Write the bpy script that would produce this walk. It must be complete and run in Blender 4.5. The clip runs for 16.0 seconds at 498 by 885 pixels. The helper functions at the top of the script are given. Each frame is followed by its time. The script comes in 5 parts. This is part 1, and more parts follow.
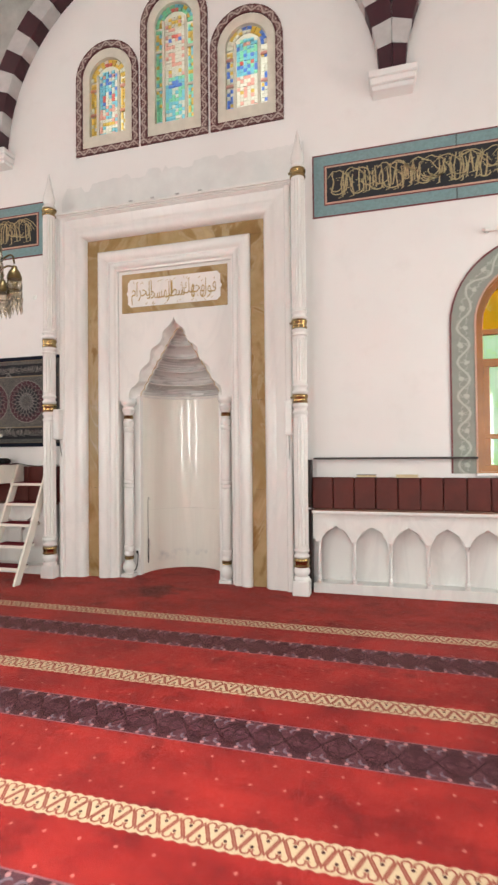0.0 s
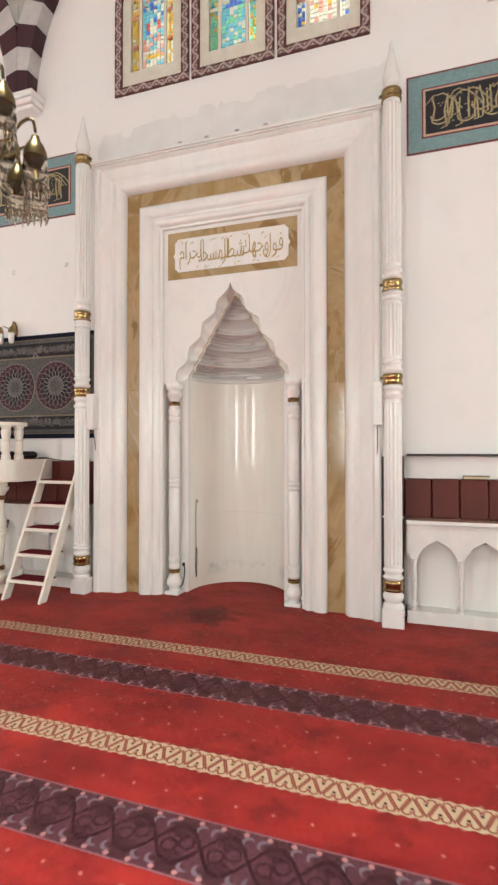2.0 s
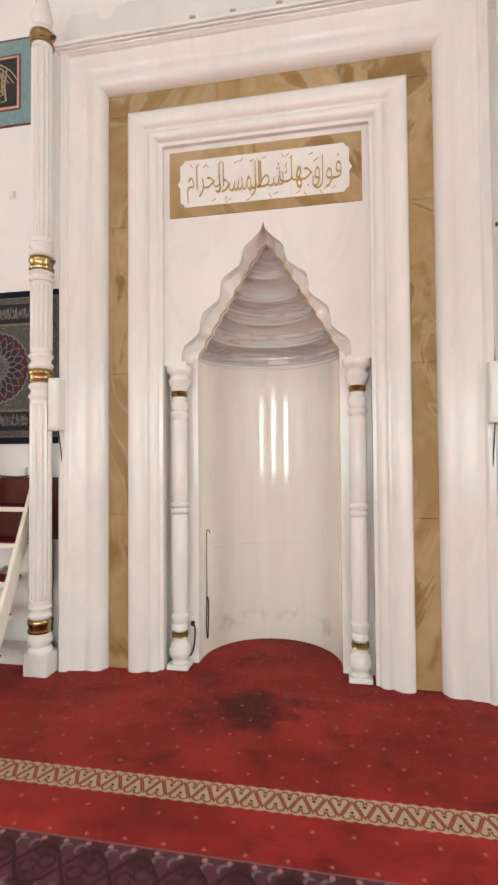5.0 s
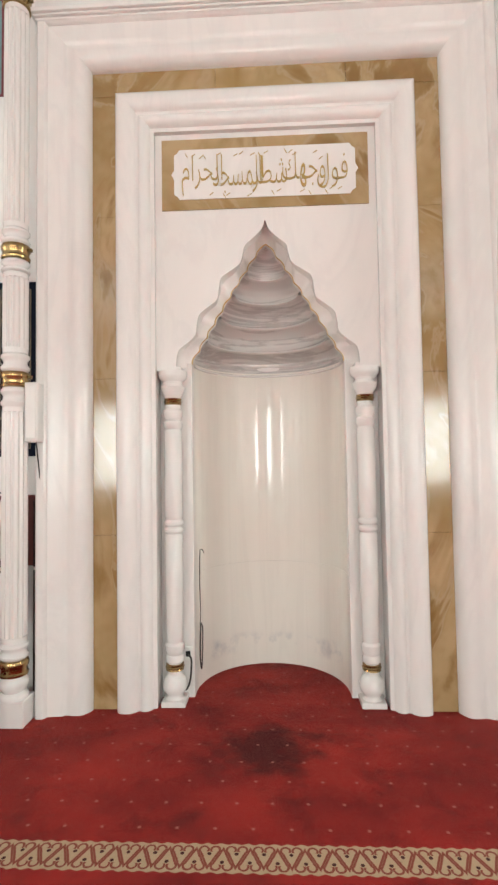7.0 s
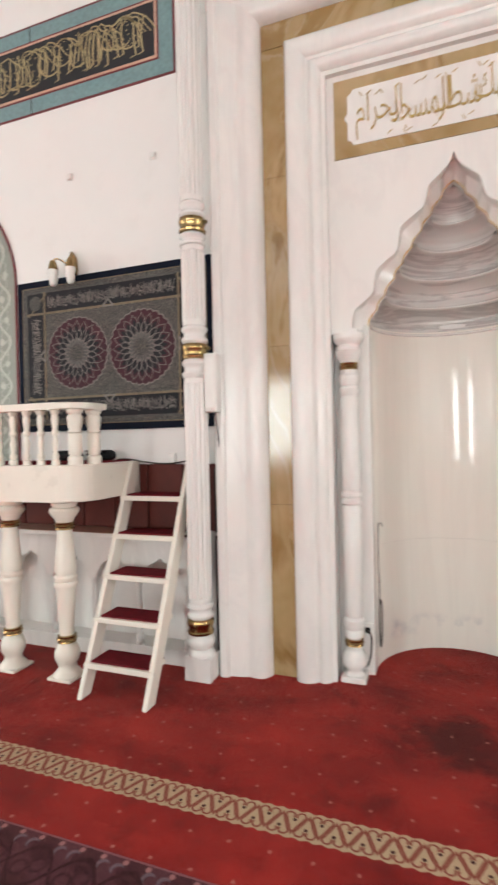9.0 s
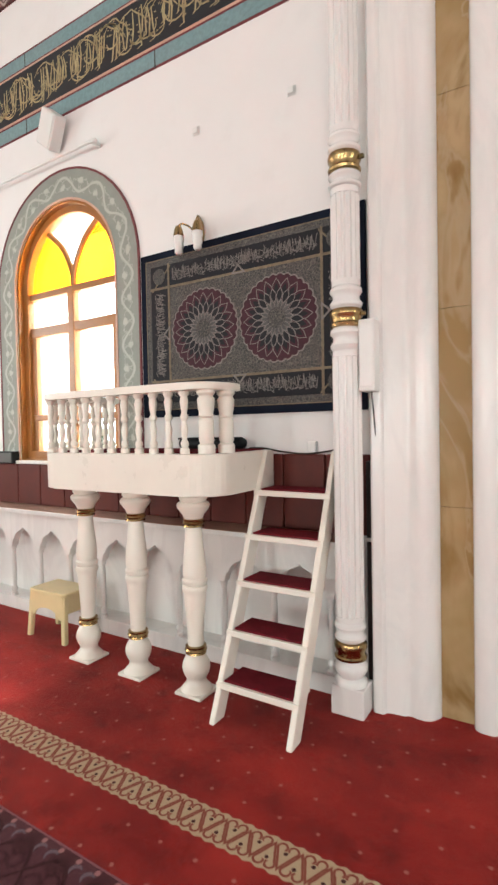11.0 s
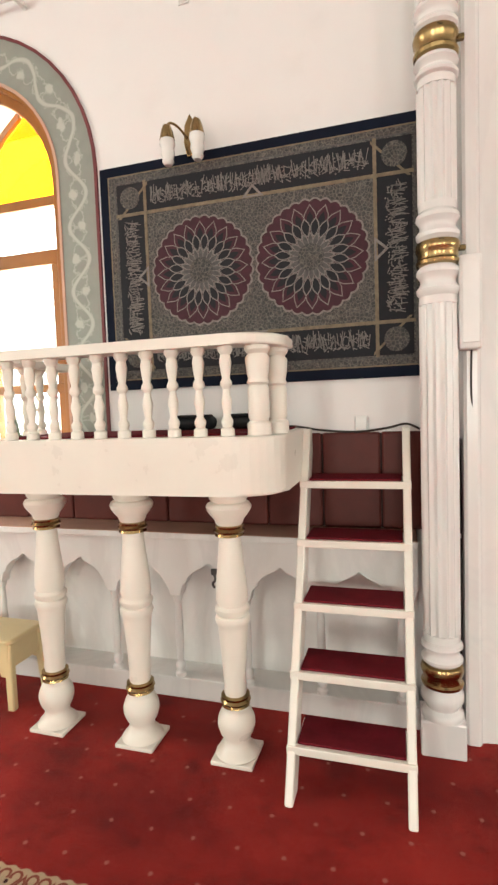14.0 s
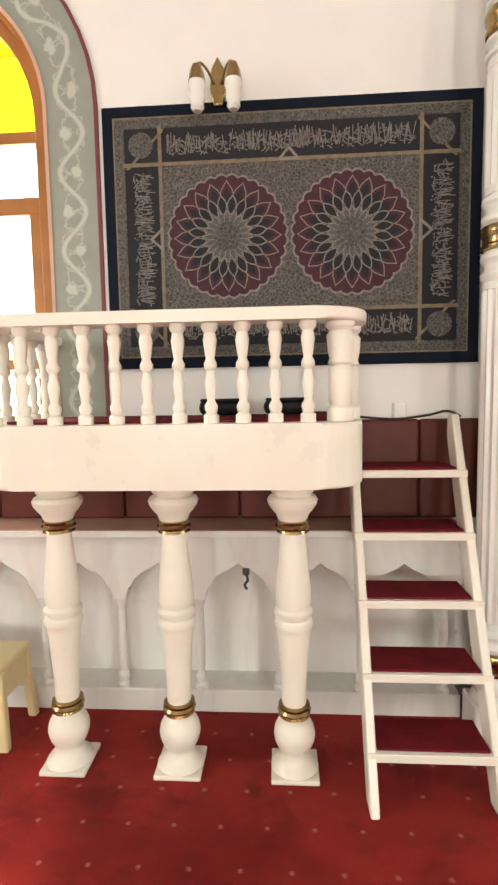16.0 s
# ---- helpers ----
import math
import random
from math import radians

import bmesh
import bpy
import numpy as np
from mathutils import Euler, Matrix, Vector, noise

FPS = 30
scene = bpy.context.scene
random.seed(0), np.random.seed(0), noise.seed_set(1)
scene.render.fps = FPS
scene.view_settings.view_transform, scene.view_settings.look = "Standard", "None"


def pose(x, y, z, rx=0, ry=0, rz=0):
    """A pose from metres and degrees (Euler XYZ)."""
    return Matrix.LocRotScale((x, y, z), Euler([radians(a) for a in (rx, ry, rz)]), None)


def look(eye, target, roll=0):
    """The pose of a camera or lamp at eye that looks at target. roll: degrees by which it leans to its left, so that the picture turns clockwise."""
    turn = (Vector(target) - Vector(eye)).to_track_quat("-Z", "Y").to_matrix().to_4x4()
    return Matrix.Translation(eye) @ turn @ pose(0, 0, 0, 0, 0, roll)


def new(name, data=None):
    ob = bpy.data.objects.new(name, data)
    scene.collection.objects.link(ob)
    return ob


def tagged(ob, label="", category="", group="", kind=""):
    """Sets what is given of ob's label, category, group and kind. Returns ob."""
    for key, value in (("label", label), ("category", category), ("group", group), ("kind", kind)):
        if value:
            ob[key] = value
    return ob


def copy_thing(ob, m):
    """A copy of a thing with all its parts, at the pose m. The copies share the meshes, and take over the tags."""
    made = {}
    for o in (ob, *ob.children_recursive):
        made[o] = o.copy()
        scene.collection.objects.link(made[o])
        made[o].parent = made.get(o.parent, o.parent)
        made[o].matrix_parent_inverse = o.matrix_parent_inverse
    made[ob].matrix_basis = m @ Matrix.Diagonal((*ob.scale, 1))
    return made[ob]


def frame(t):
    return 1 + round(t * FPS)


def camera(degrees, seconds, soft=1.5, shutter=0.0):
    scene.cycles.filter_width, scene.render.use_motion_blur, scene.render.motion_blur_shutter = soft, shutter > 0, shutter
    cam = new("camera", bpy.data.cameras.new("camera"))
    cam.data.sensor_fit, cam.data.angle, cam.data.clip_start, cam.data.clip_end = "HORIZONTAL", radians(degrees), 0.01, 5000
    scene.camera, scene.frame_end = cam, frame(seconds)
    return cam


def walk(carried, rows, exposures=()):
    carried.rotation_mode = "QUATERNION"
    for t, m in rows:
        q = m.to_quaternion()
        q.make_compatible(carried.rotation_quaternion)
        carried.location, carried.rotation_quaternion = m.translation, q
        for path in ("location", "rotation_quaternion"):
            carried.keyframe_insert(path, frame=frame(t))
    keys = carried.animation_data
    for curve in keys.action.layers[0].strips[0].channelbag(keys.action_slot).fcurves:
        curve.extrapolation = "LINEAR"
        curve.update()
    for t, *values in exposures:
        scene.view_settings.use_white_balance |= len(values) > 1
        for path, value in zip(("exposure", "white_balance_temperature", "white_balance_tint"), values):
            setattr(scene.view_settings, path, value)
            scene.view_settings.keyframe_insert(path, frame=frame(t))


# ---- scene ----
cam = camera(52.1, 16.0, soft=2.5, shutter=0.5)
METRES, EYE, TILT, LEAN, TURN = 6.0, 1.46, 0.0, 0.0, 15.7
ROWS = [
    (0.0, 0.0, 0.0, 0.0, 0.01, 1.0, 0.56),
    (0.5, -0.0097, 0.0418, -0.0014, 1.7, 1.23, 0.24),
    (1.0, -0.0262, 0.0823, -0.0025, 2.53, 0.92, 0.08),
    (1.5, -0.0532, 0.1245, -0.0015, 2.52, 0.69, 0.03),
    (2.0, -0.072, 0.1693, -0.0052, 2.88, 0.73, 0.03),
    (2.5, -0.0945, 0.2177, -0.005, 1.49, 0.23, 0.1),
    (3.0, -0.1283, 0.2609, -0.0034, -0.21, -0.04, 0.07),
    (3.5, -0.1489, 0.2986, -0.0044, -0.36, 0.24, 0.15),
    (4.0, -0.1652, 0.3385, -0.0038, -1.43, 0.63, 0.25),
    (4.5, -0.1861, 0.3745, -0.0056, -3.11, 1.16, 0.35),
    (5.0, -0.2095, 0.4105, -0.0032, -5.05, 1.57, 0.42),
    (7.5, -0.285, 0.466, 0.0015, -13.52, 2.59, 0.92),
    (8.0, -0.2847, 0.4685, -0.001, -10.51, 1.5, 1.08),
    (8.5, -0.2905, 0.4728, -0.0026, -3.54, 0.5, 1.23),
    (9.0, -0.2998, 0.4894, -0.003, 4.39, -0.13, 1.25),
    (9.5, -0.3065, 0.5126, -0.0006, 11.13, -0.6, 1.18),
    (10.0, -0.3166, 0.5292, -0.0028, 16.16, -1.2, 0.99),
    (12.5, -0.4445, 0.6228, -0.0039, 11.83, -1.89, 1.45),
    (13.0, -0.4755, 0.6334, -0.0036, 8.48, -2.4, 1.72),
    (13.5, -0.4951, 0.6519, -0.0065, 4.57, -3.13, 1.95),
    (14.0, -0.5128, 0.666, -0.0066, 0.78, -3.67, 1.99),
    (14.5, -0.5426, 0.668, -0.0064, -2.77, -3.99, 1.83),
    (15.0, -0.5769, 0.673, -0.0068, -6.02, -4.62, 1.5),
    (15.5, -0.6014, 0.6941, -0.0083, -9.31, -4.83, 1.18),
    (16.0, -0.6212, 0.7115, -0.0075, -12.08, -5.23, 0.98),
]
walk(cam, [(t, pose(0, 0, EYE, TILT, LEAN, TURN) @ pose(METRES * x, METRES * y, METRES * z, 90 + pitch, roll, yaw)) for t, x, y, z, yaw, pitch, roll in ROWS],
     exposures=[(0.0, -1.2, 6150, 0), (3.5, -1.1, 6200, -1), (7.5, -1.05, 6100, -1), (10.0, -1.05, 6000, 0), (12.5, -1.05, 6250, 0), (16.0, -0.9, 6600, -2)])

# ---- world, sun, daylight and exposure ----
CX = -2.40                      # axis of the mihrab
WALL, OUT = 5.44, 6.30          # inner and outer face of the north wall
XL, XR, YB, ZC = -9.40, 4.60, -7.0, 9.0

world = bpy.data.worlds.new("sky")
scene.world = world
world.use_nodes = True
wn = world.node_tree.nodes
sky = wn.new("ShaderNodeTexSky")
sky.sky_type, sky.sun_disc = "NISHITA", False
sky.sun_elevation, sky.sun_rotation = radians(55), radians(-25)
wn["Background"].inputs[1].default_value = 0.15
world.node_tree.links.new(sky.outputs[0], wn["Background"].inputs[0])

sun = new("sun", bpy.data.lights.new("sun", "SUN"))
sun.data.energy, sun.data.angle, sun.data.color = 5.0, radians(2.5), (1.0, 0.93, 0.82)
sun.matrix_basis = look((0, 0, 20), (10 * math.sin(radians(25)), -10 * math.cos(radians(25)), 20 - 10 * math.tan(radians(55))))


def daylight_area(name, x, y, z, w, h, toward, power, color=(1.0, 0.97, 0.93)):
    lamp = new(name, bpy.data.lights.new(name, "AREA"))
    lamp.data.shape, lamp.data.size, lamp.data.size_y, lamp.data.energy, lamp.data.color = "RECTANGLE", w, h, power, color
    lamp.matrix_basis = look((x, y, z), toward)
    return lamp


# the sky's light in the openings of the four walls
LEFT_WIN, RIGHT_WIN = -6.385, 1.41
daylight_area("window_daylight", LEFT_WIN, 6.15, 2.25, 1.15, 2.0, (LEFT_WIN, 0, 0.6), 750)
# added lamp outside, out of sight, casting a pool of light through the right window
daylight_area("window_daylight", RIGHT_WIN + 1.6, 7.5, 4.8, 1.8, 1.4, (-0.1, 3.4, 0), 1000)
SIDE_Y = (-4.5, -1.0, 3.1)
for wy in SIDE_Y:
    daylight_area("window_daylight", XL - 0.1, wy, 2.3, 1.2, 2.0, (0, wy, 0.2), 170 if wy > 0 else 60)
    daylight_area("window_daylight", XR + 0.1, wy, 2.3, 1.2, 2.0, (0, wy, 0.2), 340 if wy > 0 else 60)
BACK_X = (-7.3, -2.4, 2.5)
for wx in BACK_X:
    daylight_area("window_daylight", wx, YB - 0.1, 2.1, 1.4, 2.4, (wx, 5, 1.5), 470)
    daylight_area("window_daylight", wx, YB - 0.1, 6.9, 1.4, 1.8, (wx, 5, 4.0), 30)


# added, unseen ceiling opening with its lamp, to brighten the middle of the hall
TOP_OPENING = (CX + 0.8, -0.3, 3.4)
daylight_area("window_daylight", TOP_OPENING[0], TOP_OPENING[1], ZC + 0.2, TOP_OPENING[2], TOP_OPENING[2], (TOP_OPENING[0], TOP_OPENING[1] + 0.001, 0), 620).data.spread = radians(46)
# upper lights behind the stained glass
for dx, zc, hh in ((-0.88, 5.80, 1.2), (0.0, 6.0, 1.6), (0.88, 5.80, 1.2)):
    daylight_area("window_daylight", CX + dx, 5.80, zc, 0.5, hh, (CX + dx, 0, zc), 12)


# ---- materials ----
class Sock:
    """A node socket with arithmetic."""
    def __init__(self, tree, s):
        self.t, self.s = tree, s

    def op(self, kind, *others):
        n = self.t.nodes.new("ShaderNodeMath")
        n.operation = kind
        for i, o in enumerate((self, *others)):
            if isinstance(o, Sock):
                self.t.links.new(o.s, n.inputs[i])
            else:
                n.inputs[i].default_value = o
        return Sock(self.t, n.outputs[0])

    def __add__(self, o): return self.op("ADD", o)
    def __sub__(self, o): return self.op("SUBTRACT", o)
    def __mul__(self, o): return self.op("MULTIPLY", o)
    def __truediv__(self, o): return self.op("DIVIDE", o)
    def lt(self, o): return self.op("LESS_THAN", o)
    def gt(self, o): return self.op("GREATER_THAN", o)
    def frac(self): return self.op("FRACT")
    def abs(self): return self.op("ABSOLUTE")
    def sin(self): return self.op("SINE")
    def sqrt(self): return self.op("SQRT")
    def pow(self, o): return self.op("POWER", o)
    def max(self, o): return self.op("MAXIMUM", o)
    def min(self, o): return self.op("MINIMUM", o)
    def inv(self): return self.op("MULTIPLY_ADD", -1.0, 1.0)
    def below(self, edge, soft):
        n = self.t.nodes.new("ShaderNodeMapRange")
        n.interpolation_type = "SMOOTHSTEP"
        self.t.links.new(self.s, n.inputs[0])
        for i, v in ((1, edge - soft), (2, edge + soft), (3, 1.0), (4, 0.0)):
            n.inputs[i].default_value = v
        return Sock(self.t, n.outputs[0])


class Paint:
    """A node material under construction."""
    def __init__(self, name, rough=0.5, metal=0.0, specular=0.5):
        self.m = bpy.data.materials.new(name)
        self.m.use_nodes = True
        self.t = self.m.node_tree
        self.b = self.t.nodes["Principled BSDF"]
        self.b.inputs["Roughness"].default_value, self.b.inputs["Metallic"].default_value = rough, metal
        self.b.inputs["Specular IOR Level"].default_value = specular
        geo = self.t.nodes.new("ShaderNodeTexCoord")
        self.coord = geo.outputs["Object"]
        self.height = None

    def node(self, kind): return self.t.nodes.new(kind)
    def link(self, a, b): self.t.links.new(a.s if isinstance(a, Sock) else a, b)

    def xyz(self):
        n = self.node("ShaderNodeSeparateXYZ")
        self.link(self.coord, n.inputs[0])
        return [Sock(self.t, o) for o in n.outputs]

    def noise(self, scale, detail=4, rough=0.6, stretch=None, distort=0.0):
        n = self.node("ShaderNodeTexNoise")
        n.inputs["Scale"].default_value, n.inputs["Detail"].default_value = scale, detail
        n.inputs["Roughness"].default_value, n.inputs["Distortion"].default_value = rough, distort
        if stretch:
            m = self.node("ShaderNodeMapping")
            m.inputs["Scale"].default_value = stretch
            self.link(self.coord, m.inputs[0])
            self.link(m.outputs[0], n.inputs[0])
        else:
            self.link(self.coord, n.inputs[0])
        return Sock(self.t, n.outputs[0])

    def island(self):
        n = self.node("ShaderNodeObjectInfo")
        return Sock(self.t, n.outputs["Random"])

    def mix(self, f, a, b):
        n = self.node("ShaderNodeMix")
        n.data_type = "RGBA"
        for s, v in ((n.inputs[0], f), (n.inputs[6], a), (n.inputs[7], b)):
            if isinstance(v, (Sock,)):
                self.link(v, s)
            elif isinstance(v, (tuple, list)):
                s.default_value = (*v, 1)[:4]
            elif isinstance(v, float):
                s.default_value = v
            else:
                self.link(v, s)
        return n.outputs[2]

    def ramp(self, f, lo, hi):
        n = self.node("ShaderNodeMapRange")
        self.link(f, n.inputs[0])
        n.inputs[1].default_value, n.inputs[2].default_value = lo, hi
        return Sock(self.t, n.outputs[0])

    def done(self, color, bump=None, strength=0.2, dist=0.002, rough=None):
        if isinstance(color, tuple):
            self.b.inputs["Base Color"].default_value = (*color, 1)
        else:
            self.link(color, self.b.inputs["Base Color"])
        if rough is not None:
            self.link(rough, self.b.inputs["Roughness"])
        if bump is not None:
            n = self.node("ShaderNodeBump")
            n.inputs["Strength"].default_value, n.inputs["Distance"].default_value = strength, dist
            self.link(bump, n.inputs["Height"])
            self.link(n.outputs[0], self.b.inputs["Normal"])
        return self.m


def shade(c, k): return tuple(min(1.0, v * k) for v in c)


def plain(name, c, rough=0.5, metal=0.0, vary=0.12, scale=6.0, grain=90.0, bump=0.15, specular=0.5):
    """One colour with broad stains, fine grain and relief."""
    p = Paint(name, rough, metal, specular)
    broad, fine = p.noise(scale, 5), p.noise(grain, 3)
    col = p.mix(p.ramp(broad, 0.3, 0.7), shade(c, 1 - vary), shade(c, 1 + vary * 0.6))
    col = p.mix(fine * 0.25, col, shade(c, 1 - vary * 1.5))
    r = broad * 0.16 + (rough - 0.08)
    return p.done(col, fine, bump, 0.0015, r)


def make_marble(name, base, vein, rough, amount=0.5, stretch=(1, 1, 0.35)):
    p = Paint(name, rough)
    warp = p.noise(2.2, 8, 0.6, stretch, 1.2)
    line = (warp - 0.5).abs().below(0.035, 0.035) * amount
    cloud = p.ramp(p.noise(3.0, 5, 0.6, stretch), 0.35, 0.75)
    col = p.mix(cloud * 0.4, base, shade(base, 0.88))
    col = p.mix(line, col, vein)
    col = p.mix(p.island() * 0.12, col, shade(base, 0.9))
    r = p.noise(14, 3) * 0.14 + (rough - 0.06)
    return p.done(col, p.noise(40, 3), 0.05, 0.001, r)


MARBLE = make_marble("white_marble", (0.81, 0.785, 0.755), (0.60, 0.585, 0.58), 0.22, 0.16)
MARBLE_TIER = make_marble("grey_marble", (0.72, 0.695, 0.67), (0.36, 0.335, 0.33), 0.2, 0.55, (0.5, 0.5, 4))
DADO = make_marble("dado_marble", (0.77, 0.75, 0.72), (0.6, 0.58, 0.56), 0.3, 0.3)
PAINTED = plain("white_gloss_paint", (0.82, 0.77, 0.68), 0.3, vary=0.03, bump=0.06)


def make_niche_marble():
    p = Paint("niche_marble", 0.09)
    warp = p.noise(2.2, 8, 0.6, (2.5, 2.5, 0.12), 1.2)
    col = p.mix(p.ramp(p.noise(3.0, 5, 0.6, (2.5, 2.5, 0.12)), 0.35, 0.75) * 0.4, (0.86, 0.825, 0.755), (0.77, 0.735, 0.66))
    col = p.mix((warp - 0.5).abs().below(0.03, 0.03) * 0.12, col, (0.66, 0.63, 0.58))
    col = p.mix(p.island() * 0.10, col, (0.77, 0.75, 0.70))
    _, _, z = p.xyz()
    damp = (z - 0.17).abs().below(0.05, 0.04) * p.ramp(p.noise(5, 4), 0.48, 0.66)
    col = p.mix(damp * 0.7, col, (0.40, 0.42, 0.45))
    return p.done(col, p.noise(40, 3), 0.04, 0.001, p.noise(14, 3) * 0.14 + 0.04)


MARBLE_NICHE = make_niche_marble()


def make_onyx():
    p = Paint("honey_onyx", 0.12)
    z = p.noise(0.9, 4, 0.5, (1.6, 1.6, 0.9), 2.4)
    band = p.ramp((z * 17.0).sin() + (p.noise(7, 4) - 0.5) * 1.2, -1.0, 1.0)
    col = p.mix(band, (0.25, 0.15, 0.05), (0.50, 0.37, 0.20))
    col = p.mix(p.ramp(p.noise(1.4, 4), 0.42, 0.62), col, (0.34, 0.225, 0.09))
    col = p.mix((z - 0.55).abs().below(0.014, 0.016) * 0.3, col, (0.64, 0.54, 0.38))
    col = p.mix(p.island() * 0.3, col, (0.24, 0.15, 0.06))
    return p.done(col, p.noise(30, 3), 0.03, 0.001)


ONYX = make_onyx()


def make_wall():
    p = Paint("painted_plaster", 0.75, specular=0.25)
    broad, mid, fine = p.noise(0.6, 5), p.noise(3.5, 6), p.noise(120, 3)
    col = p.mix(p.ramp(broad, 0.35, 0.7), (0.80, 0.775, 0.755), (0.84, 0.82, 0.80))
    col = p.mix(p.ramp(mid, 0.55, 0.8) * 0.35, col, (0.72, 0.69, 0.66))
    return p.done(col, fine * 0.4 + mid, 0.25, 0.004)


PLASTER = make_wall()
BARE = plain("bare_plaster", (0.75, 0.74, 0.72), 0.8, vary=0.08, scale=4, bump=0.3)
VAULT = plain("vault_paint", (0.42, 0.41, 0.38), 0.8, vary=0.3, scale=3)
STONE_DARK = plain("oxblood_stone_paint", (0.050, 0.010, 0.017), 0.6, vary=0.3, scale=9)
STONE_GREY = plain("grey_stone_paint", (0.52, 0.50, 0.49), 0.7, vary=0.15, scale=7)
BRASS = plain("polished_brass", (0.38, 0.265, 0.12), 0.24, 1.0, vary=0.2, scale=30, bump=0.05)
GILT = plain("gilt_line", (0.55, 0.36, 0.11), 0.35, 0.6, vary=0.2)
BRONZE = plain("dark_bronze", (0.16, 0.115, 0.05), 0.3, 0.9, vary=0.3, scale=30)
DARK = plain("black_plastic", (0.010, 0.010, 0.011), 0.55, bump=0.05, specular=0.25)
WHITE_PLASTIC = plain("white_plastic", (0.78, 0.77, 0.74), 0.35, vary=0.05, bump=0.03)
CREAM_PLASTIC = plain("cream_plastic", (0.72, 0.60, 0.33), 0.32, vary=0.06, bump=0.04)
RED_BOARD = plain("oxblood_board", (0.105, 0.019, 0.013), 0.5, vary=0.25, scale=5, grain=50, specular=0.3)
RED_PILE = plain("red_carpet_tread", (0.145, 0.011, 0.018), 0.95, vary=0.3, scale=12, grain=300, bump=0.6, specular=0.1)
LEDGE_WOOD = plain("pale_varnished_board", (0.50, 0.33, 0.25), 0.18, vary=0.15, scale=4)
WOOD = plain("varnished_oak", (0.37, 0.15, 0.035), 0.32, vary=0.3, scale=3, grain=40)
DARK_WOOD = plain("dark_wood", (0.022, 0.009, 0.007), 0.4, vary=0.3)
IRON = plain("dull_iron", (0.10, 0.095, 0.09), 0.4, 0.8)
CABLE = plain("dark_cable", (0.025, 0.018, 0.014), 0.5)
PAPER = plain("book_paper", (0.62, 0.52, 0.33), 0.7)
BOOK = plain("book_cover", (0.05, 0.02, 0.018), 0.5)
TEAL = plain("teal_tile_paint", (0.20, 0.315, 0.325), 0.55, vary=0.2, scale=40)
RED_LINE = plain("dark_red_line", (0.16, 0.03, 0.035), 0.6)
CREAM_LINE = plain("salmon_line", (0.58, 0.36, 0.27), 0.6)
FIELD = plain("black_field", (0.012, 0.013, 0.018), 0.45, vary=0.3, scale=20)
GOLD_LETTER = plain("gold_lettering", (0.50, 0.41, 0.22), 0.5, 0.1, vary=0.25, scale=25)
PLAQUE_GOLD = plain("ochre_lettering", (0.46, 0.32, 0.10), 0.4, vary=0.15)
STRAW = plain("matt_stone_filling", (0.68, 0.64, 0.54), 0.8, vary=0.1, scale=10)
GLASS_SHADE = plain("frosted_glass", (0.80, 0.78, 0.74), 0.25, vary=0.05)


def make_glass(name, color, rough=0.02, trans=1.0):
    p = Paint(name, rough)
    p.b.inputs["Transmission Weight"].default_value = trans
    p.b.inputs["IOR"].default_value = 1.45
    return p.done(color)


CRYSTAL = make_glass("smoked_crystal", (0.80, 0.76, 0.68), 0.06)
PANE = make_glass("clear_pane", (0.97, 0.98, 0.97), 0.0)
PANE_YELLOW = make_glass("amber_pane", (1.0, 0.36, 0.006), 0.02)


def make_stained(name, c):
    p = Paint(name, 0.3)
    p.b.inputs["Transmission Weight"].default_value = 0.95
    return p.done(p.mix(p.noise(40, 3), shade(c, 0.8), c), p.noise(70, 2), 0.3, 0.002)


STAINED = {k: make_stained("stained_glass_" + k, c) for k, c in {
    "cyan": (0.22, 0.72, 1.0), "white": (0.97, 0.95, 0.90), "cream": (0.74, 0.68, 0.56), "yellow": (1.0, 0.66, 0.10), "red": (1.0, 0.16, 0.15),
    "blue": (0.10, 0.25, 1.0), "green": (0.30, 0.90, 0.62), "pink": (1.0, 0.45, 0.42)}.items()}


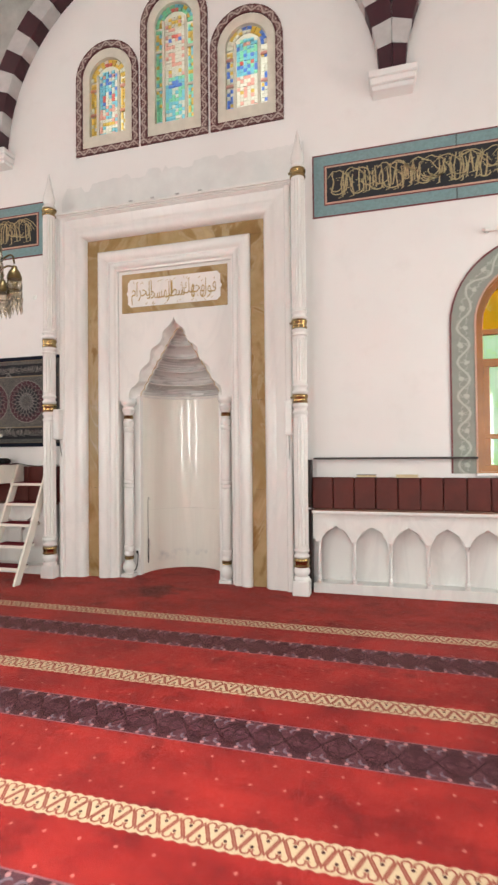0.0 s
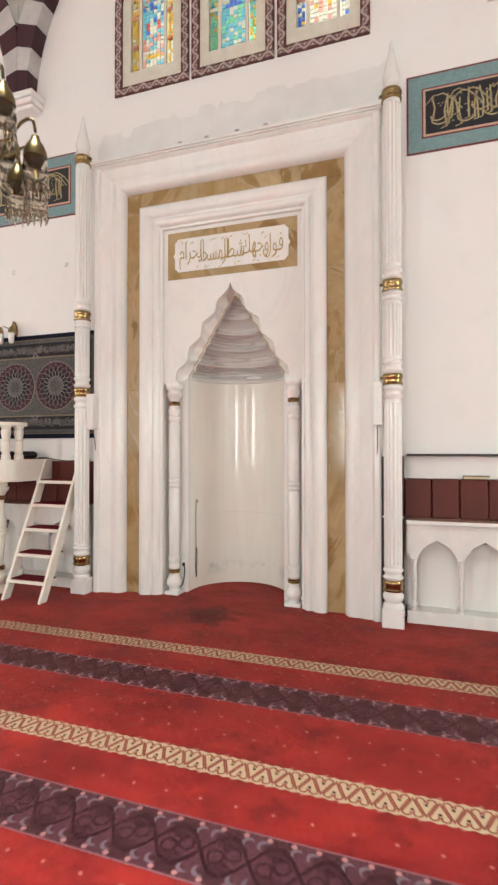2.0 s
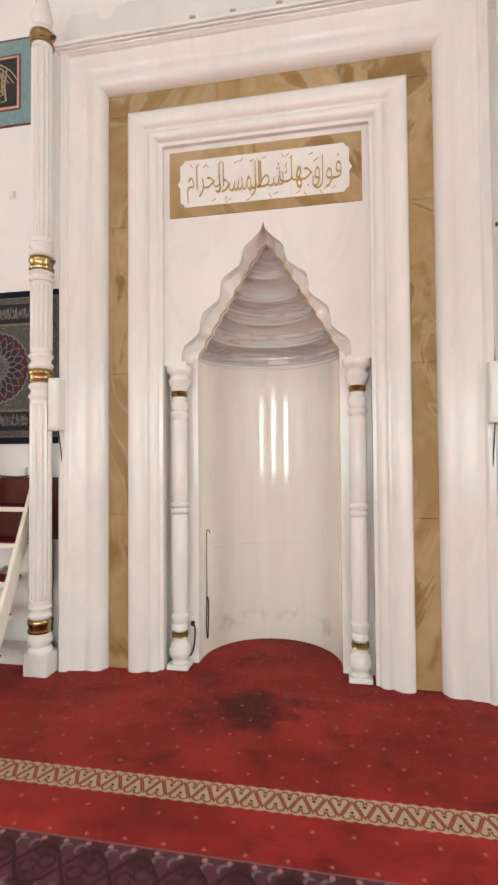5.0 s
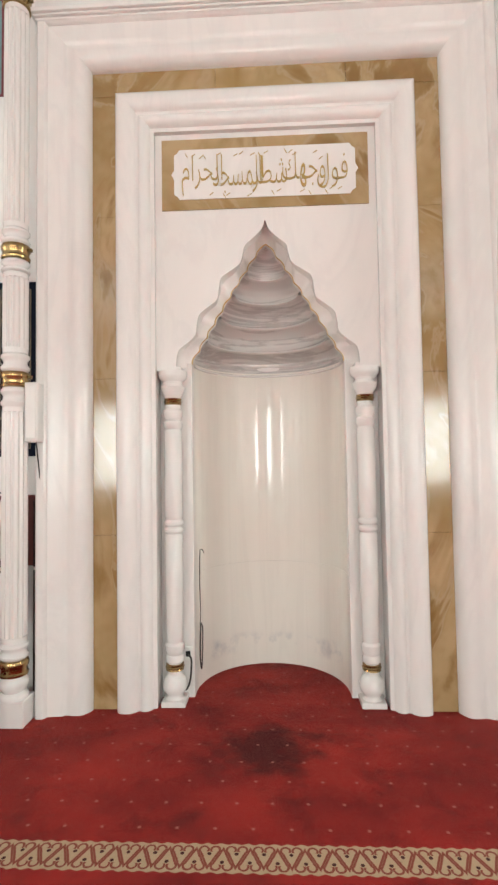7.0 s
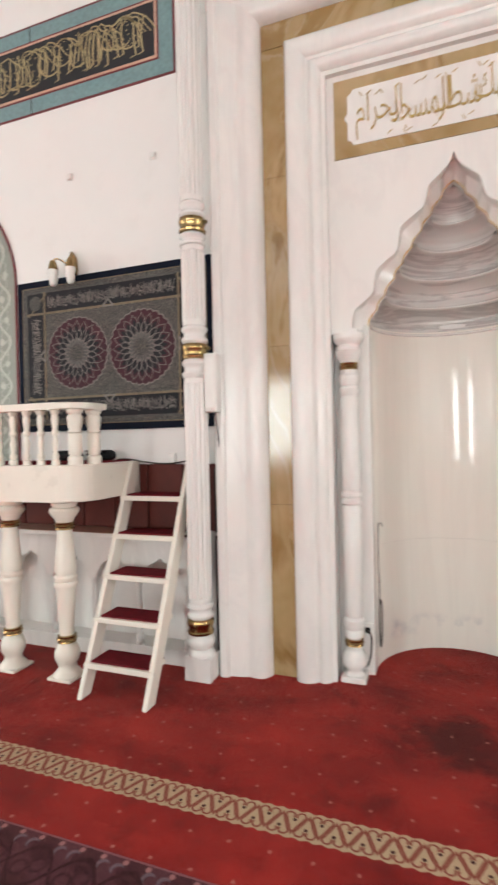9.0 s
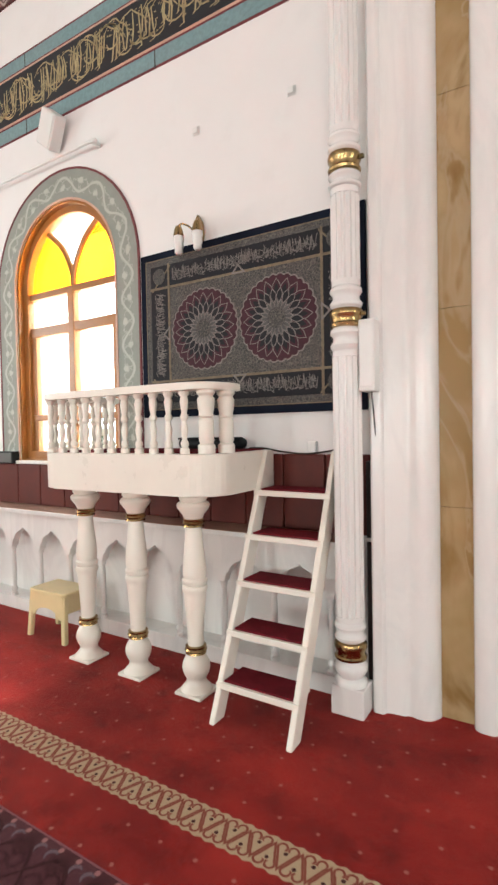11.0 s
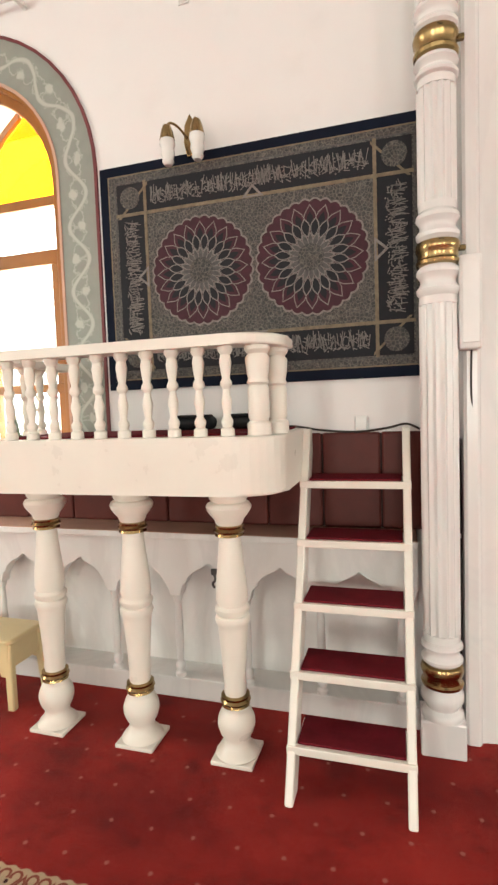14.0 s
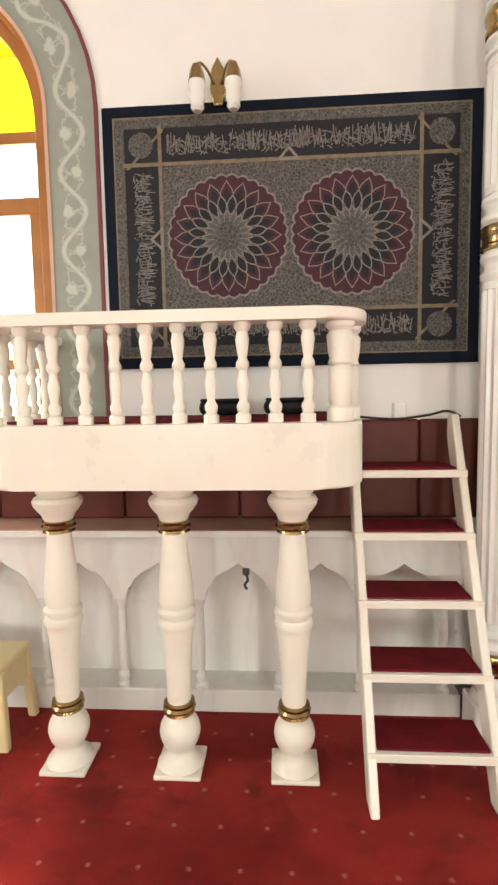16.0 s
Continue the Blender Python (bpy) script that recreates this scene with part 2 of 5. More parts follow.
def make_carpet():
    """Red prayer carpet with cream heart borders and dark scroll borders across it."""
    p = Paint("striped_prayer_carpet", 0.55, specular=0.06)
    p.b.inputs["Sheen Weight"].default_value = 0.24
    p.b.inputs["Sheen Roughness"].default_value = 0.35
    p.b.inputs["Sheen Tint"].default_value = (1.0, 0.36, 0.30, 1)
    x, y, _ = p.xyz()
    pile = p.noise(420, 2)
    fuzz = (p.noise(90, 2) - 0.5) * 0.006
    x, y = x + fuzz, y + fuzz
    per = 1.165
    nap = p.ramp(p.noise(1.7, 5, 0.62, (1, 1.6, 1)), 0.32, 0.72)
    red = p.mix(nap, (0.175, 0.006, 0.008), (0.45, 0.028, 0.022))
    # worn, darker trodden places
    red = p.mix(p.ramp(p.noise(4.5, 6, 0.7), 0.50, 0.68) * 0.62, red, (0.060, 0.002, 0.004))
    # dark oval with a ragged edge in front of the niche
    dark_oval = (((x + 2.43) * 0.8).pow(2.0) + (y - 4.92).pow(2.0)).sqrt() + (p.noise(6, 4) - 0.5) * 0.5
    red = p.mix(dark_oval.below(0.19, 0.10) * 0.92, red, (0.035, 0.002, 0.004))
    # scattered little florets
    gx, gy = (x / 0.155).frac() - 0.5, (y / 0.31).frac() - 0.5
    hx, hy = (x / 0.155 + 0.5).frac() - 0.5, (y / 0.31 + 0.5).frac() - 0.5
    wob = (p.noise(160, 2) - 0.5) * 0.012
    d1 = ((gx * 0.155).pow(2.0) + (gy * 0.31).pow(2.0)).sqrt() + wob
    d2 = ((hx * 0.155).pow(2.0) + (hy * 0.31).pow(2.0)).sqrt()
    red = p.mix(d1.min(d2).below(0.0075, 0.004) * 0.75, red, (0.52, 0.22, 0.18))
    # cream border with hearts, upright and hanging in turn
    cy = (((y - 4.185) / per + 0.5).frac() - 0.5) * per
    pitch = 0.1035
    u = x / pitch
    v = cy / 0.072

    def heart(off, sign):
        """Signed distance to a heart whose tip points away from its own edge, in pitches of the border."""
        a = ((u + off).frac() - 0.5).abs()
        b = v * (0.072 / pitch * sign)
        lobe = ((a - 0.21).pow(2.0) + (b - 0.39).pow(2.0)).sqrt() - 0.22
        tip = (a - (b + 0.58) * 0.452) * 0.91 + b.gt(0.30) * 1.0
        dot = (a.pow(2.0) + (b - 0.20).pow(2.0)).sqrt()
        return lobe.min(tip), dot
    cream = p.mix(p.noise(30, 3), (0.53, 0.40, 0.24), (0.62, 0.49, 0.33))
    for off, sign in ((0.02, 1.0), (0.52, -1.0)):
        edge_d, dot = heart(off, sign)
        cream = p.mix((edge_d + 0.055).abs().below(0.042, 0.016) * 0.92, cream, (0.23, 0.035, 0.022))
        cream = p.mix(dot.below(0.075, 0.015), cream, (0.03, 0.012, 0.012))
    wave = (u * 12.566).sin() * 0.05
    col = p.mix((v.abs() + wave).below(0.98, 0.04) * y.lt(4.45), red, cream)
    # dark scroll border
    ky = (((y - 3.71) / per + 0.5).frac() - 0.5) * per
    k = ky / 0.14
    w = x / 0.36
    plum = p.mix(p.noise(18, 3), (0.050, 0.020, 0.030), (0.095, 0.040, 0.055))
    s1, s2 = (w * 6.2832).sin() * 0.62, (w * 6.2832 + 3.1416).sin() * 0.62
    fill = (k - s1) * (k - s2)
    plum = p.mix(fill.lt(0.0) * 0.35, plum, (0.045, 0.018, 0.028))
    vine = (k - s1).abs().below(0.085, 0.02).max((k - s2).abs().below(0.085, 0.02))

    def ring_at(off, lift, size, thick):
        a, b = ((w + off).frac() - 0.5) * 2.57, k - lift
        return ((a.pow(2.0) + b.pow(2.0)).sqrt() - size).abs().below(thick, 0.025)

    def crescent(off, lift, turn):
        a, b = ((w + off).frac() - 0.5) * 2.57, k - lift
        r1 = (a.pow(2.0) + b.pow(2.0)).sqrt().below(0.17, 0.02)
        r2 = ((a - 0.07).pow(2.0) + (b - turn).pow(2.0)).sqrt().below(0.15, 0.02)
        return (r1 - r2).max(0.0)
    for off in (0.17, 0.67):
        vine = vine.max(ring_at(off, 0.10, 0.20, 0.032)).max(ring_at(off + 0.16, -0.10, 0.20, 0.032)).max(ring_at(off + 0.08, 0.30, 0.09, 0.03))
    leaf = crescent(0.42, 0.62, -0.06).max(crescent(0.58, 0.62, -0.06)).max(crescent(0.92, -0.62, 0.06)).max(crescent(0.08, -0.62, 0.06))
    leaf = leaf.max(crescent(0.92, 0.62, -0.06)).max(crescent(0.08, 0.62, -0.06)).max(crescent(0.42, -0.62, 0.06)).max(crescent(0.58, -0.62, 0.06))
    halo = (((w * 2.0).frac() - 0.5) * 1.285).pow(2.0)
    plum = p.mix((halo + (k.abs() - 0.62).pow(2.0)).sqrt().below(0.42, 0.05) * 0.6, plum, (0.014, 0.007, 0.011))
    plum = p.mix(leaf * 0.8, plum, (0.17, 0.15, 0.18))
    plum = p.mix(vine, plum, (0.006, 0.004, 0.008))
    dx = (x / 0.09).frac() - 0.5
    pip = ((dx * 0.64).pow(2.0) + (k.abs() - 0.84).pow(2.0)).sqrt().below(0.075, 0.03)
    plum = p.mix(pip, plum, (0.42, 0.20, 0.20))
    plum = p.mix((k.abs() - 0.97).abs().below(0.03, 0.015), plum, (0.25, 0.11, 0.13))
    col = p.mix(k.abs().below(1.0, 0.01) * y.lt(4.45), col, plum)
    col = p.mix(pile * 0.35, col, (0.07, 0.006, 0.008))
    return p.done(col, pile + nap * 0.4, 0.8, 0.006)


CARPET = make_carpet()


def make_vine_paint(name, ground, figure, pitch, amp, width):
    """Painted border: a running vine with buds, in the border's own lengthwise coordinate (u) and crosswise one (v)."""
    p = Paint(name, 0.6)
    uv = p.node("ShaderNodeUVMap")
    n = p.node("ShaderNodeSeparateXYZ")
    p.link(uv.outputs[0], n.inputs[0])
    u, v = Sock(p.t, n.outputs[0]) / pitch, Sock(p.t, n.outputs[1])
    wave = (u * 6.2832).sin() * amp
    line = (v - wave).abs().below(width, width * 0.6)
    wob = (p.noise(25, 3) - 0.5) * (amp * 1.1)
    a, b = ((u * 2.0).frac() - 0.5) * (pitch * 0.5), v + wave * 0.45
    r = (a.pow(2.0) + b.pow(2.0)).sqrt() + wob
    bud = r.below(amp * 0.42, width * 0.6)
    a2 = ((u * 4.0).frac() - 0.5) * (pitch * 0.25)
    bud = bud.max(((a2.pow(2.0) + (v - wave * 0.2).pow(2.0)).sqrt() + wob * 1.4 - amp * 0.75).abs().below(width * 0.45, width * 0.4) * 0.6)
    col = p.mix(p.noise(12, 4), shade(ground, 0.82), shade(ground, 1.12))
    col = p.mix(line.max(bud) * 0.55, col, figure)
    return p.done(col, p.noise(90, 2), 0.1, 0.001)


SURROUND = make_vine_paint("painted_vine_border", (0.275, 0.29, 0.25), (0.62, 0.62, 0.56), 0.34, 0.055, 0.011)
LATTICE = make_vine_paint("red_fret_border", (0.085, 0.018, 0.020), (0.72, 0.62, 0.55), 0.15, 0.026, 0.012)


def make_tapestry():
    p = Paint("woven_tapestry", 0.9, specular=0.1)
    n = p.node("ShaderNodeTexVoronoi")
    n.feature = "DISTANCE_TO_EDGE"
    n.inputs["Scale"].default_value = 62
    p.link(p.coord, n.inputs[0])
    vein = Sock(p.t, n.outputs[0]).below(0.05, 0.05)
    col = p.mix(p.noise(40, 4), (0.022, 0.023, 0.028), (0.11, 0.105, 0.10))
    col = p.mix(vein * 0.8, col, (0.20, 0.185, 0.16))
    col = p.mix(p.ramp(p.noise(70, 2), 0.5, 0.7) * 0.5, col, (0.17, 0.15, 0.12))
    return p.done(col, p.noise(300, 2), 0.4, 0.001)


TAPESTRY = make_tapestry()
TAP_EDGE = plain("tapestry_border", (0.010, 0.013, 0.024), 0.9, vary=0.2, grain=300, specular=0.1)
TAP_GOLD = plain("tapestry_gold_thread", (0.20, 0.155, 0.10), 0.8, vary=0.35, scale=40, grain=200)
TAP_PALE = plain("tapestry_pale_thread", (0.23, 0.205, 0.19), 0.9, vary=0.3, scale=60, grain=200)
TAP_WINE = plain("tapestry_wine_thread", (0.060, 0.017, 0.026), 0.9, vary=0.3, scale=40, grain=200)
TAP_BLACK = plain("tapestry_black_thread", (0.014, 0.014, 0.018), 0.9, vary=0.3, scale=40, grain=200)
TAP_GREY = plain("tapestry_grey_thread", (0.11, 0.105, 0.10), 0.9, vary=0.4, scale=70, grain=200)


# ---- builders ----
def thing(name, at, label="", category="", group="", kind=""):
    ob = new(name)
    ob.empty_display_size = 0.1
    ob.location = at
    return tagged(ob, label, category, group, kind)


def part(name, bm, material, parent=None, label="", smooth=False):
    """Links a bmesh (or mesh) as one object; its vertices are in the world, or in the thing's own space for a thing at the origin."""
    if isinstance(bm, bmesh.types.BMesh):
        bmesh.ops.recalc_face_normals(bm, faces=bm.faces)
        me = bpy.data.meshes.new(name)
        bm.to_mesh(me)
        bm.free()
    else:
        me = bm
    if material and not me.materials:
        me.materials.append(material)
    if smooth:
        for f in me.polygons:
            f.use_smooth = True
        me.set_sharp_from_angle(angle=radians(38))
    ob = new(name, me)
    if parent:
        ob.parent = parent
        ob.matrix_parent_inverse = Matrix.Translation(-parent.location)
    return tagged(ob, label)


def structure(name, bm, material, label="", smooth=False):
    return tagged(part(name, bm, material, None, label, smooth), category=name.split("_")[0], kind="structure")


def block(x0, x1, y0, y1, z0, z1, bevel=0.0, seg=2, bm=None):
    one = bmesh.new()
    m = Matrix.Translation(((x0 + x1) / 2, (y0 + y1) / 2, (z0 + z1) / 2)) @ Matrix.Diagonal((x1 - x0, y1 - y0, z1 - z0, 1))
    bmesh.ops.create_cube(one, size=1, matrix=m)
    if bevel:
        bmesh.ops.bevel(one, geom=one.edges[:], offset=bevel, segments=seg, affect="EDGES", profile=0.5)
    if bm is None:
        return one
    me = bpy.data.meshes.new("piece")
    one.to_mesh(me)
    one.free()
    bm.from_mesh(me)
    bpy.data.meshes.remove(me)
    return bm


def lathe(profile, x=0.0, y=0.0, seg=24, a0=0.0, a1=2 * math.pi, flute=0, depth=0.0, bm=None):
    """Turns (radius, z) pairs about an upright axis; flutes cut into the round."""
    bm = bm or bmesh.new()
    full = abs(a1 - a0 - 2 * math.pi) < 1e-6
    n = seg if full else seg + 1
    rows = []
    for r, z in profile:
        row = []
        for i in range(n):
            a = a0 + (a1 - a0) * i / seg
            k = r - (depth * (0.5 - 0.5 * math.cos(a * flute)) ** 0.7 if flute else 0.0)
            row.append(bm.verts.new((x + k * math.cos(a), y + k * math.sin(a), z)))
        rows.append(row)
    for lo, hi in zip(rows, rows[1:]):
        for i in range(n if full else n - 1):
            j = (i + 1) % n
            bm.faces.new((lo[i], lo[j], hi[j], hi[i]))
    if full:
        if profile[0][0] > 1e-4:
            bm.faces.new(rows[0][::-1])
        if profile[-1][0] > 1e-4:
            bm.faces.new(rows[-1])
        bmesh.ops.remove_doubles(bm, verts=bm.verts[:], dist=1e-5)
    return bm


def plate(outlines, y0, y1, bevel=0.0):
    """A flat plate in the plane of the north wall between depths y0 < y1; the first outline is its edge, the others holes. (x, z) pairs."""
    c = bpy.data.curves.new("plate", "CURVE")
    c.dimensions, c.fill_mode = "2D", "BOTH"
    c.extrude = max(0.0, (y1 - y0) / 2 - bevel)
    c.bevel_depth, c.bevel_resolution = bevel, 1
    c.offset = -bevel
    for pts in outlines:
        s = c.splines.new("POLY")
        s.points.add(len(pts) - 1)
        for q, (a, b) in zip(s.points, pts):
            q.co = (a, b, 0, 1)
        s.use_cyclic_u = True
    ob = bpy.data.objects.new("plate", c)
    scene.collection.objects.link(ob)
    me = bpy.data.meshes.new_from_object(ob.evaluated_get(bpy.context.evaluated_depsgraph_get()))
    bpy.data.objects.remove(ob)
    bpy.data.curves.remove(c)
    me.transform(Matrix(((1, 0, 0, 0), (0, 0, -1, (y0 + y1) / 2), (0, 1, 0, 0), (0, 0, 0, 1))))
    return me


def arch_points(cx, half, z0, spring, n=20, rise=1.0):
    pts = [(cx - half, z0), (cx + half, z0)]
    for i in range(n + 1):
        a = math.pi * i / n
        pts.append((cx + half * math.cos(a), spring + half * rise * math.sin(a)))
    return pts


def arch_band(cx, half, width, z0, spring, y, thick, n=24, foot=0.0):
    """A flat band that frames an arched opening, with its length and breadth as UV; foot: breadth of the band below the opening."""
    path = [(cx - half, z0)] + [(cx - half, z0 + (spring - z0) * (i + 1) / 6) for i in range(6)]
    path += [(cx - half * math.cos(math.pi * i / n), spring + half * math.sin(math.pi * i / n)) for i in range(1, n)]
    path += [(cx + half, spring - (spring - z0) * i / 6) for i in range(7)]
    bm = bmesh.new()
    uvl = bm.loops.layers.uv.new("UVMap")
    rows, dist = [], 0.0
    for i, (a, b) in enumerate(path):
        pa, na = path[max(0, i - 1)], path[min(len(path) - 1, i + 1)]
        t = Vector((na[0] - pa[0], na[1] - pa[1])).normalized()
        o = Vector((-t.y, t.x))
        if i:
            dist += math.dist(path[i - 1], path[i])
        rows.append([(a, b, dist, -width / 2), (a + o.x * width, b + o.y * width, dist, width / 2)])
    if foot:
        rows.append(None)
    last = None

    def quad(p0, p1, p2, p3):
        f = bm.faces.new([bm.verts.new((q[0], y, q[1])) for q in (p0, p1, p2, p3)])
        for lp, q in zip(f.loops, (p0, p1, p2, p3)):
            lp[uvl].uv = (q[2], q[3])
    for r in rows:
        if r and last:
            quad(last[0], r[0], r[1], last[1])
        last = r
    if foot:
        w = half + width
        quad((cx - w, z0, 0, foot / 2), (cx - w, z0 - foot, 0, -foot / 2), (cx + w, z0 - foot, 2 * w, -foot / 2), (cx + w, z0, 2 * w, foot / 2))
    bmesh.ops.remove_doubles(bm, verts=bm.verts[:], dist=1e-5)
    got = bmesh.ops.extrude_face_region(bm, geom=bm.faces[:])
    for v in got["geom"]:
        if isinstance(v, bmesh.types.BMVert):
            v.co.y -= thick
    return bm


def surround_moulding(half, top, profile, cx=CX, z0=0.0):
    """A three-sided mitred frame: profile of (inset, y) pairs from its outer to its inner edge. Returns left leg, head, right leg."""
    out = []
    for side in (0, 1, 2):
        bm = bmesh.new()
        a, b = [], []
        for d, y in profile:
            l, r, t = cx - half + d, cx + half - d, top - d
            if side == 0:
                p, q = (l, y, z0), (l, y, t)
            elif side == 1:
                p, q = (l, y, t), (r, y, t)
            else:
                p, q = (r, y, t), (r, y, z0)
            a.append(bm.verts.new(p))
            b.append(bm.verts.new(q))
        n = len(a)
        for i in range(n):
            j = (i + 1) % n
            bm.faces.new((a[i], a[j], b[j], b[i]))
        bm.faces.new(a[::-1])
        bm.faces.new(b)
        out.append(bm)
    return out


def tube(name, pts, radius, material, parent=None, label="", smooth=True):
    """A round rod or cable along a smooth line."""
    bm = bmesh.new()
    pts = [Vector(p) for p in pts]
    rows, up = [], None
    for i, p in enumerate(pts):
        t = (pts[min(i + 1, len(pts) - 1)] - pts[max(i - 1, 0)]).normalized()
        if up is None:
            up = t.orthogonal().normalized()
        up = (up - t * up.dot(t)).normalized()
        s = t.cross(up)
        rows.append([bm.verts.new(p + radius * (math.cos(a) * up + math.sin(a) * s)) for a in [math.pi / 4 * k for k in range(8)]])
    for lo, hi in zip(rows, rows[1:]):
        for i in range(8):
            j = (i + 1) % 8
            bm.faces.new((lo[i], lo[j], hi[j], hi[i]))
    bm.faces.new(rows[0][::-1])
    bm.faces.new(rows[-1])
    return part(name, bm, material, parent, label, smooth)


def spline(pts, steps=6):
    """Points along a smooth line through the given ones."""
    out = []
    P = [pts[0], *pts, pts[-1]]
    for i in range(1, len(P) - 2):
        for s in range(steps):
            t = s / steps
            out.append(tuple(0.5 * (2 * b + (c - a) * t + (2 * a - 5 * b + 4 * c - d) * t * t + (3 * b - a - 3 * c + d) * t ** 3)
                             for a, b, c, d in zip(P[i - 1], P[i], P[i + 1], P[i + 2])))
    return out + [tuple(pts[-1])]


# ---- the shell of the hall ----
def win_hole(cx): return arch_points(cx, 0.61, 1.22, 2.70)


TRIO = ((-0.88, 0.36, 5.16, 6.05), (0.0, 0.36, 5.16, 6.52), (0.88, 0.36, 5.16, 6.05))
holes = [win_hole(LEFT_WIN), win_hole(RIGHT_WIN), [(CX - 0.72, -0.01), (CX + 0.72, -0.01), (CX + 0.72, 3.62), (CX - 0.72, 3.62)]]
BAYS = (CX - 4.91, CX, CX + 4.91)
for bx in BAYS:
    for dx, hw, zs, sp in TRIO:
        holes.append(arch_points(bx + dx, hw - 0.10, zs + 0.10, sp))
holes = [h for h in holes if min(a for a, b in h) > XL and max(a for a, b in h) < XR]
wall_north = structure("wall_north", plate([[(XL, -0.02), (XR, -0.02), (XR, ZC), (XL, ZC)]] + holes, WALL, OUT), PLASTER, "white painted plaster wall with arched windows")


def cross_wall(name, at, t, span, openings, label):
    """A plain wall across the hall with rectangular openings (along, z0, width, height)."""
    me = plate([[(span[0], -0.02), (span[1], -0.02), (span[1], ZC), (span[0], ZC)]]
               + [[(a - w / 2, z), (a + w / 2, z), (a + w / 2, z + h), (a - w / 2, z + h)] for a, z, w, h in openings], at, at + t)
    return me


me = cross_wall("west", 0, 0.5, (YB - 0.5, OUT), [(wy, 1.3, 1.2, 2.0) for wy in SIDE_Y], "")
m2 = me.copy()
me.transform(Matrix.Translation((XL - 0.5, 0, 0)) @ Matrix(((0, 1, 0, 0), (1, 0, 0, 0), (0, 0, 1, 0), (0, 0, 0, 1))))
structure("wall_west", me, PLASTER, "white painted plaster side wall")
m2.transform(Matrix.Translation((XR, 0, 0)) @ Matrix(((0, 1, 0, 0), (1, 0, 0, 0), (0, 0, 1, 0), (0, 0, 0, 1))))
structure("wall_east", m2, PLASTER, "white painted plaster side wall")
structure("wall_south", cross_wall("south", YB - 0.5, 0.5, (XL, XR), [(wx, 0.9, 1.4, 2.4) for wx in BACK_X] + [(wx, 6.0, 1.4, 1.8) for wx in BACK_X], ""),
          PLASTER, "white painted plaster back wall")
# ceiling with a hole cut for the added overhead lamp
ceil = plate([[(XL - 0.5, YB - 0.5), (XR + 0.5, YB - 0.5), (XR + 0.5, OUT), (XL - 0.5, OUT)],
              [(TOP_OPENING[0] + a * TOP_OPENING[2] / 2, TOP_OPENING[1] + b * TOP_OPENING[2] / 2) for a, b in ((-1, -1), (1, -1), (1, 1), (-1, 1))]], 0, 0.3)
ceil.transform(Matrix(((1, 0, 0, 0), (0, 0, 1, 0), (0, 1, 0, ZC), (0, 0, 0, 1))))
structure("ceiling", ceil, PLASTER, "pale plaster ceiling with an added hole for an unseen lamp")
structure("floor", block(XL - 0.5, XR + 0.5, YB - 0.5, OUT, -0.30, 0.0), CARPET, "red prayer carpet with cream and plum borders")
ground_bm = block(-400, 400, -400, 400, -0.6, -0.5)
structure("ground", ground_bm, plain("dry_grass", (0.16, 0.19, 0.08), 0.9, vary=0.4, scale=1.0, grain=20), "dry grass around the building")
# backdrop of trees; its daylight is put in as pale green emission
GREEN = Paint("glowing_foliage_backdrop", 0.9)
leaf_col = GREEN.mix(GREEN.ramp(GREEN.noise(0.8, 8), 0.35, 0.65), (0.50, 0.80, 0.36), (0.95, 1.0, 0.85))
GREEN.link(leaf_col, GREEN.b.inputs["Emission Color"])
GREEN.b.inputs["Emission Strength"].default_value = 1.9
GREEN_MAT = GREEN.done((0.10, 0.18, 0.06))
structure("backdrop", block(-1, XR + 40, 22, 22.3, -0.5, 9.0), GREEN_MAT, "glowing backdrop for a green belt of trees in the distance")

# bare plaster above the mihrab, where the paint was not carried on
edge = [(CX - 1.52, 4.29), (CX + 1.52, 4.29)]
rnd = random.Random(4)
level, x = 4.83, CX + 1.52
while x > CX - 1.50:
    edge.append((x, level + rnd.uniform(-0.012, 0.012)))
    x -= rnd.uniform(0.02, 0.07)
    if rnd.random() < 0.28:
        level = 4.84 - 0.16 * ((CX + 1.5 - x) / 3.0) ** 1.5 + rnd.uniform(-0.05, 0.05)
edge.append((CX - 1.52, 4.60))
structure("trim_bare_plaster", plate([edge], WALL - 0.004, WALL + 0.01), BARE, "unpainted grey plaster strip above the mihrab")


# ---- striped wall arches on corbels ----
SPRING, RAD, RING, FRONT = 5.20, 2.33, 0.26, 5.28


def voussoir(cx, a0, a1, lim):
    """One stone of an arch ring, cut off upright at the pier's middle."""
    pts = []
    for r, aa in ((RAD, (a0, (a0 + a1) / 2, a1)), (RAD + RING, (a1, (a0 + a1) / 2, a0))):
        for a in aa:
            x = cx - r * math.cos(a)
            pts.append((min(max(x, cx - lim), cx + lim), SPRING + r * math.sin(a)))
    return plate([pts], FRONT, WALL + 0.01, 0.004)


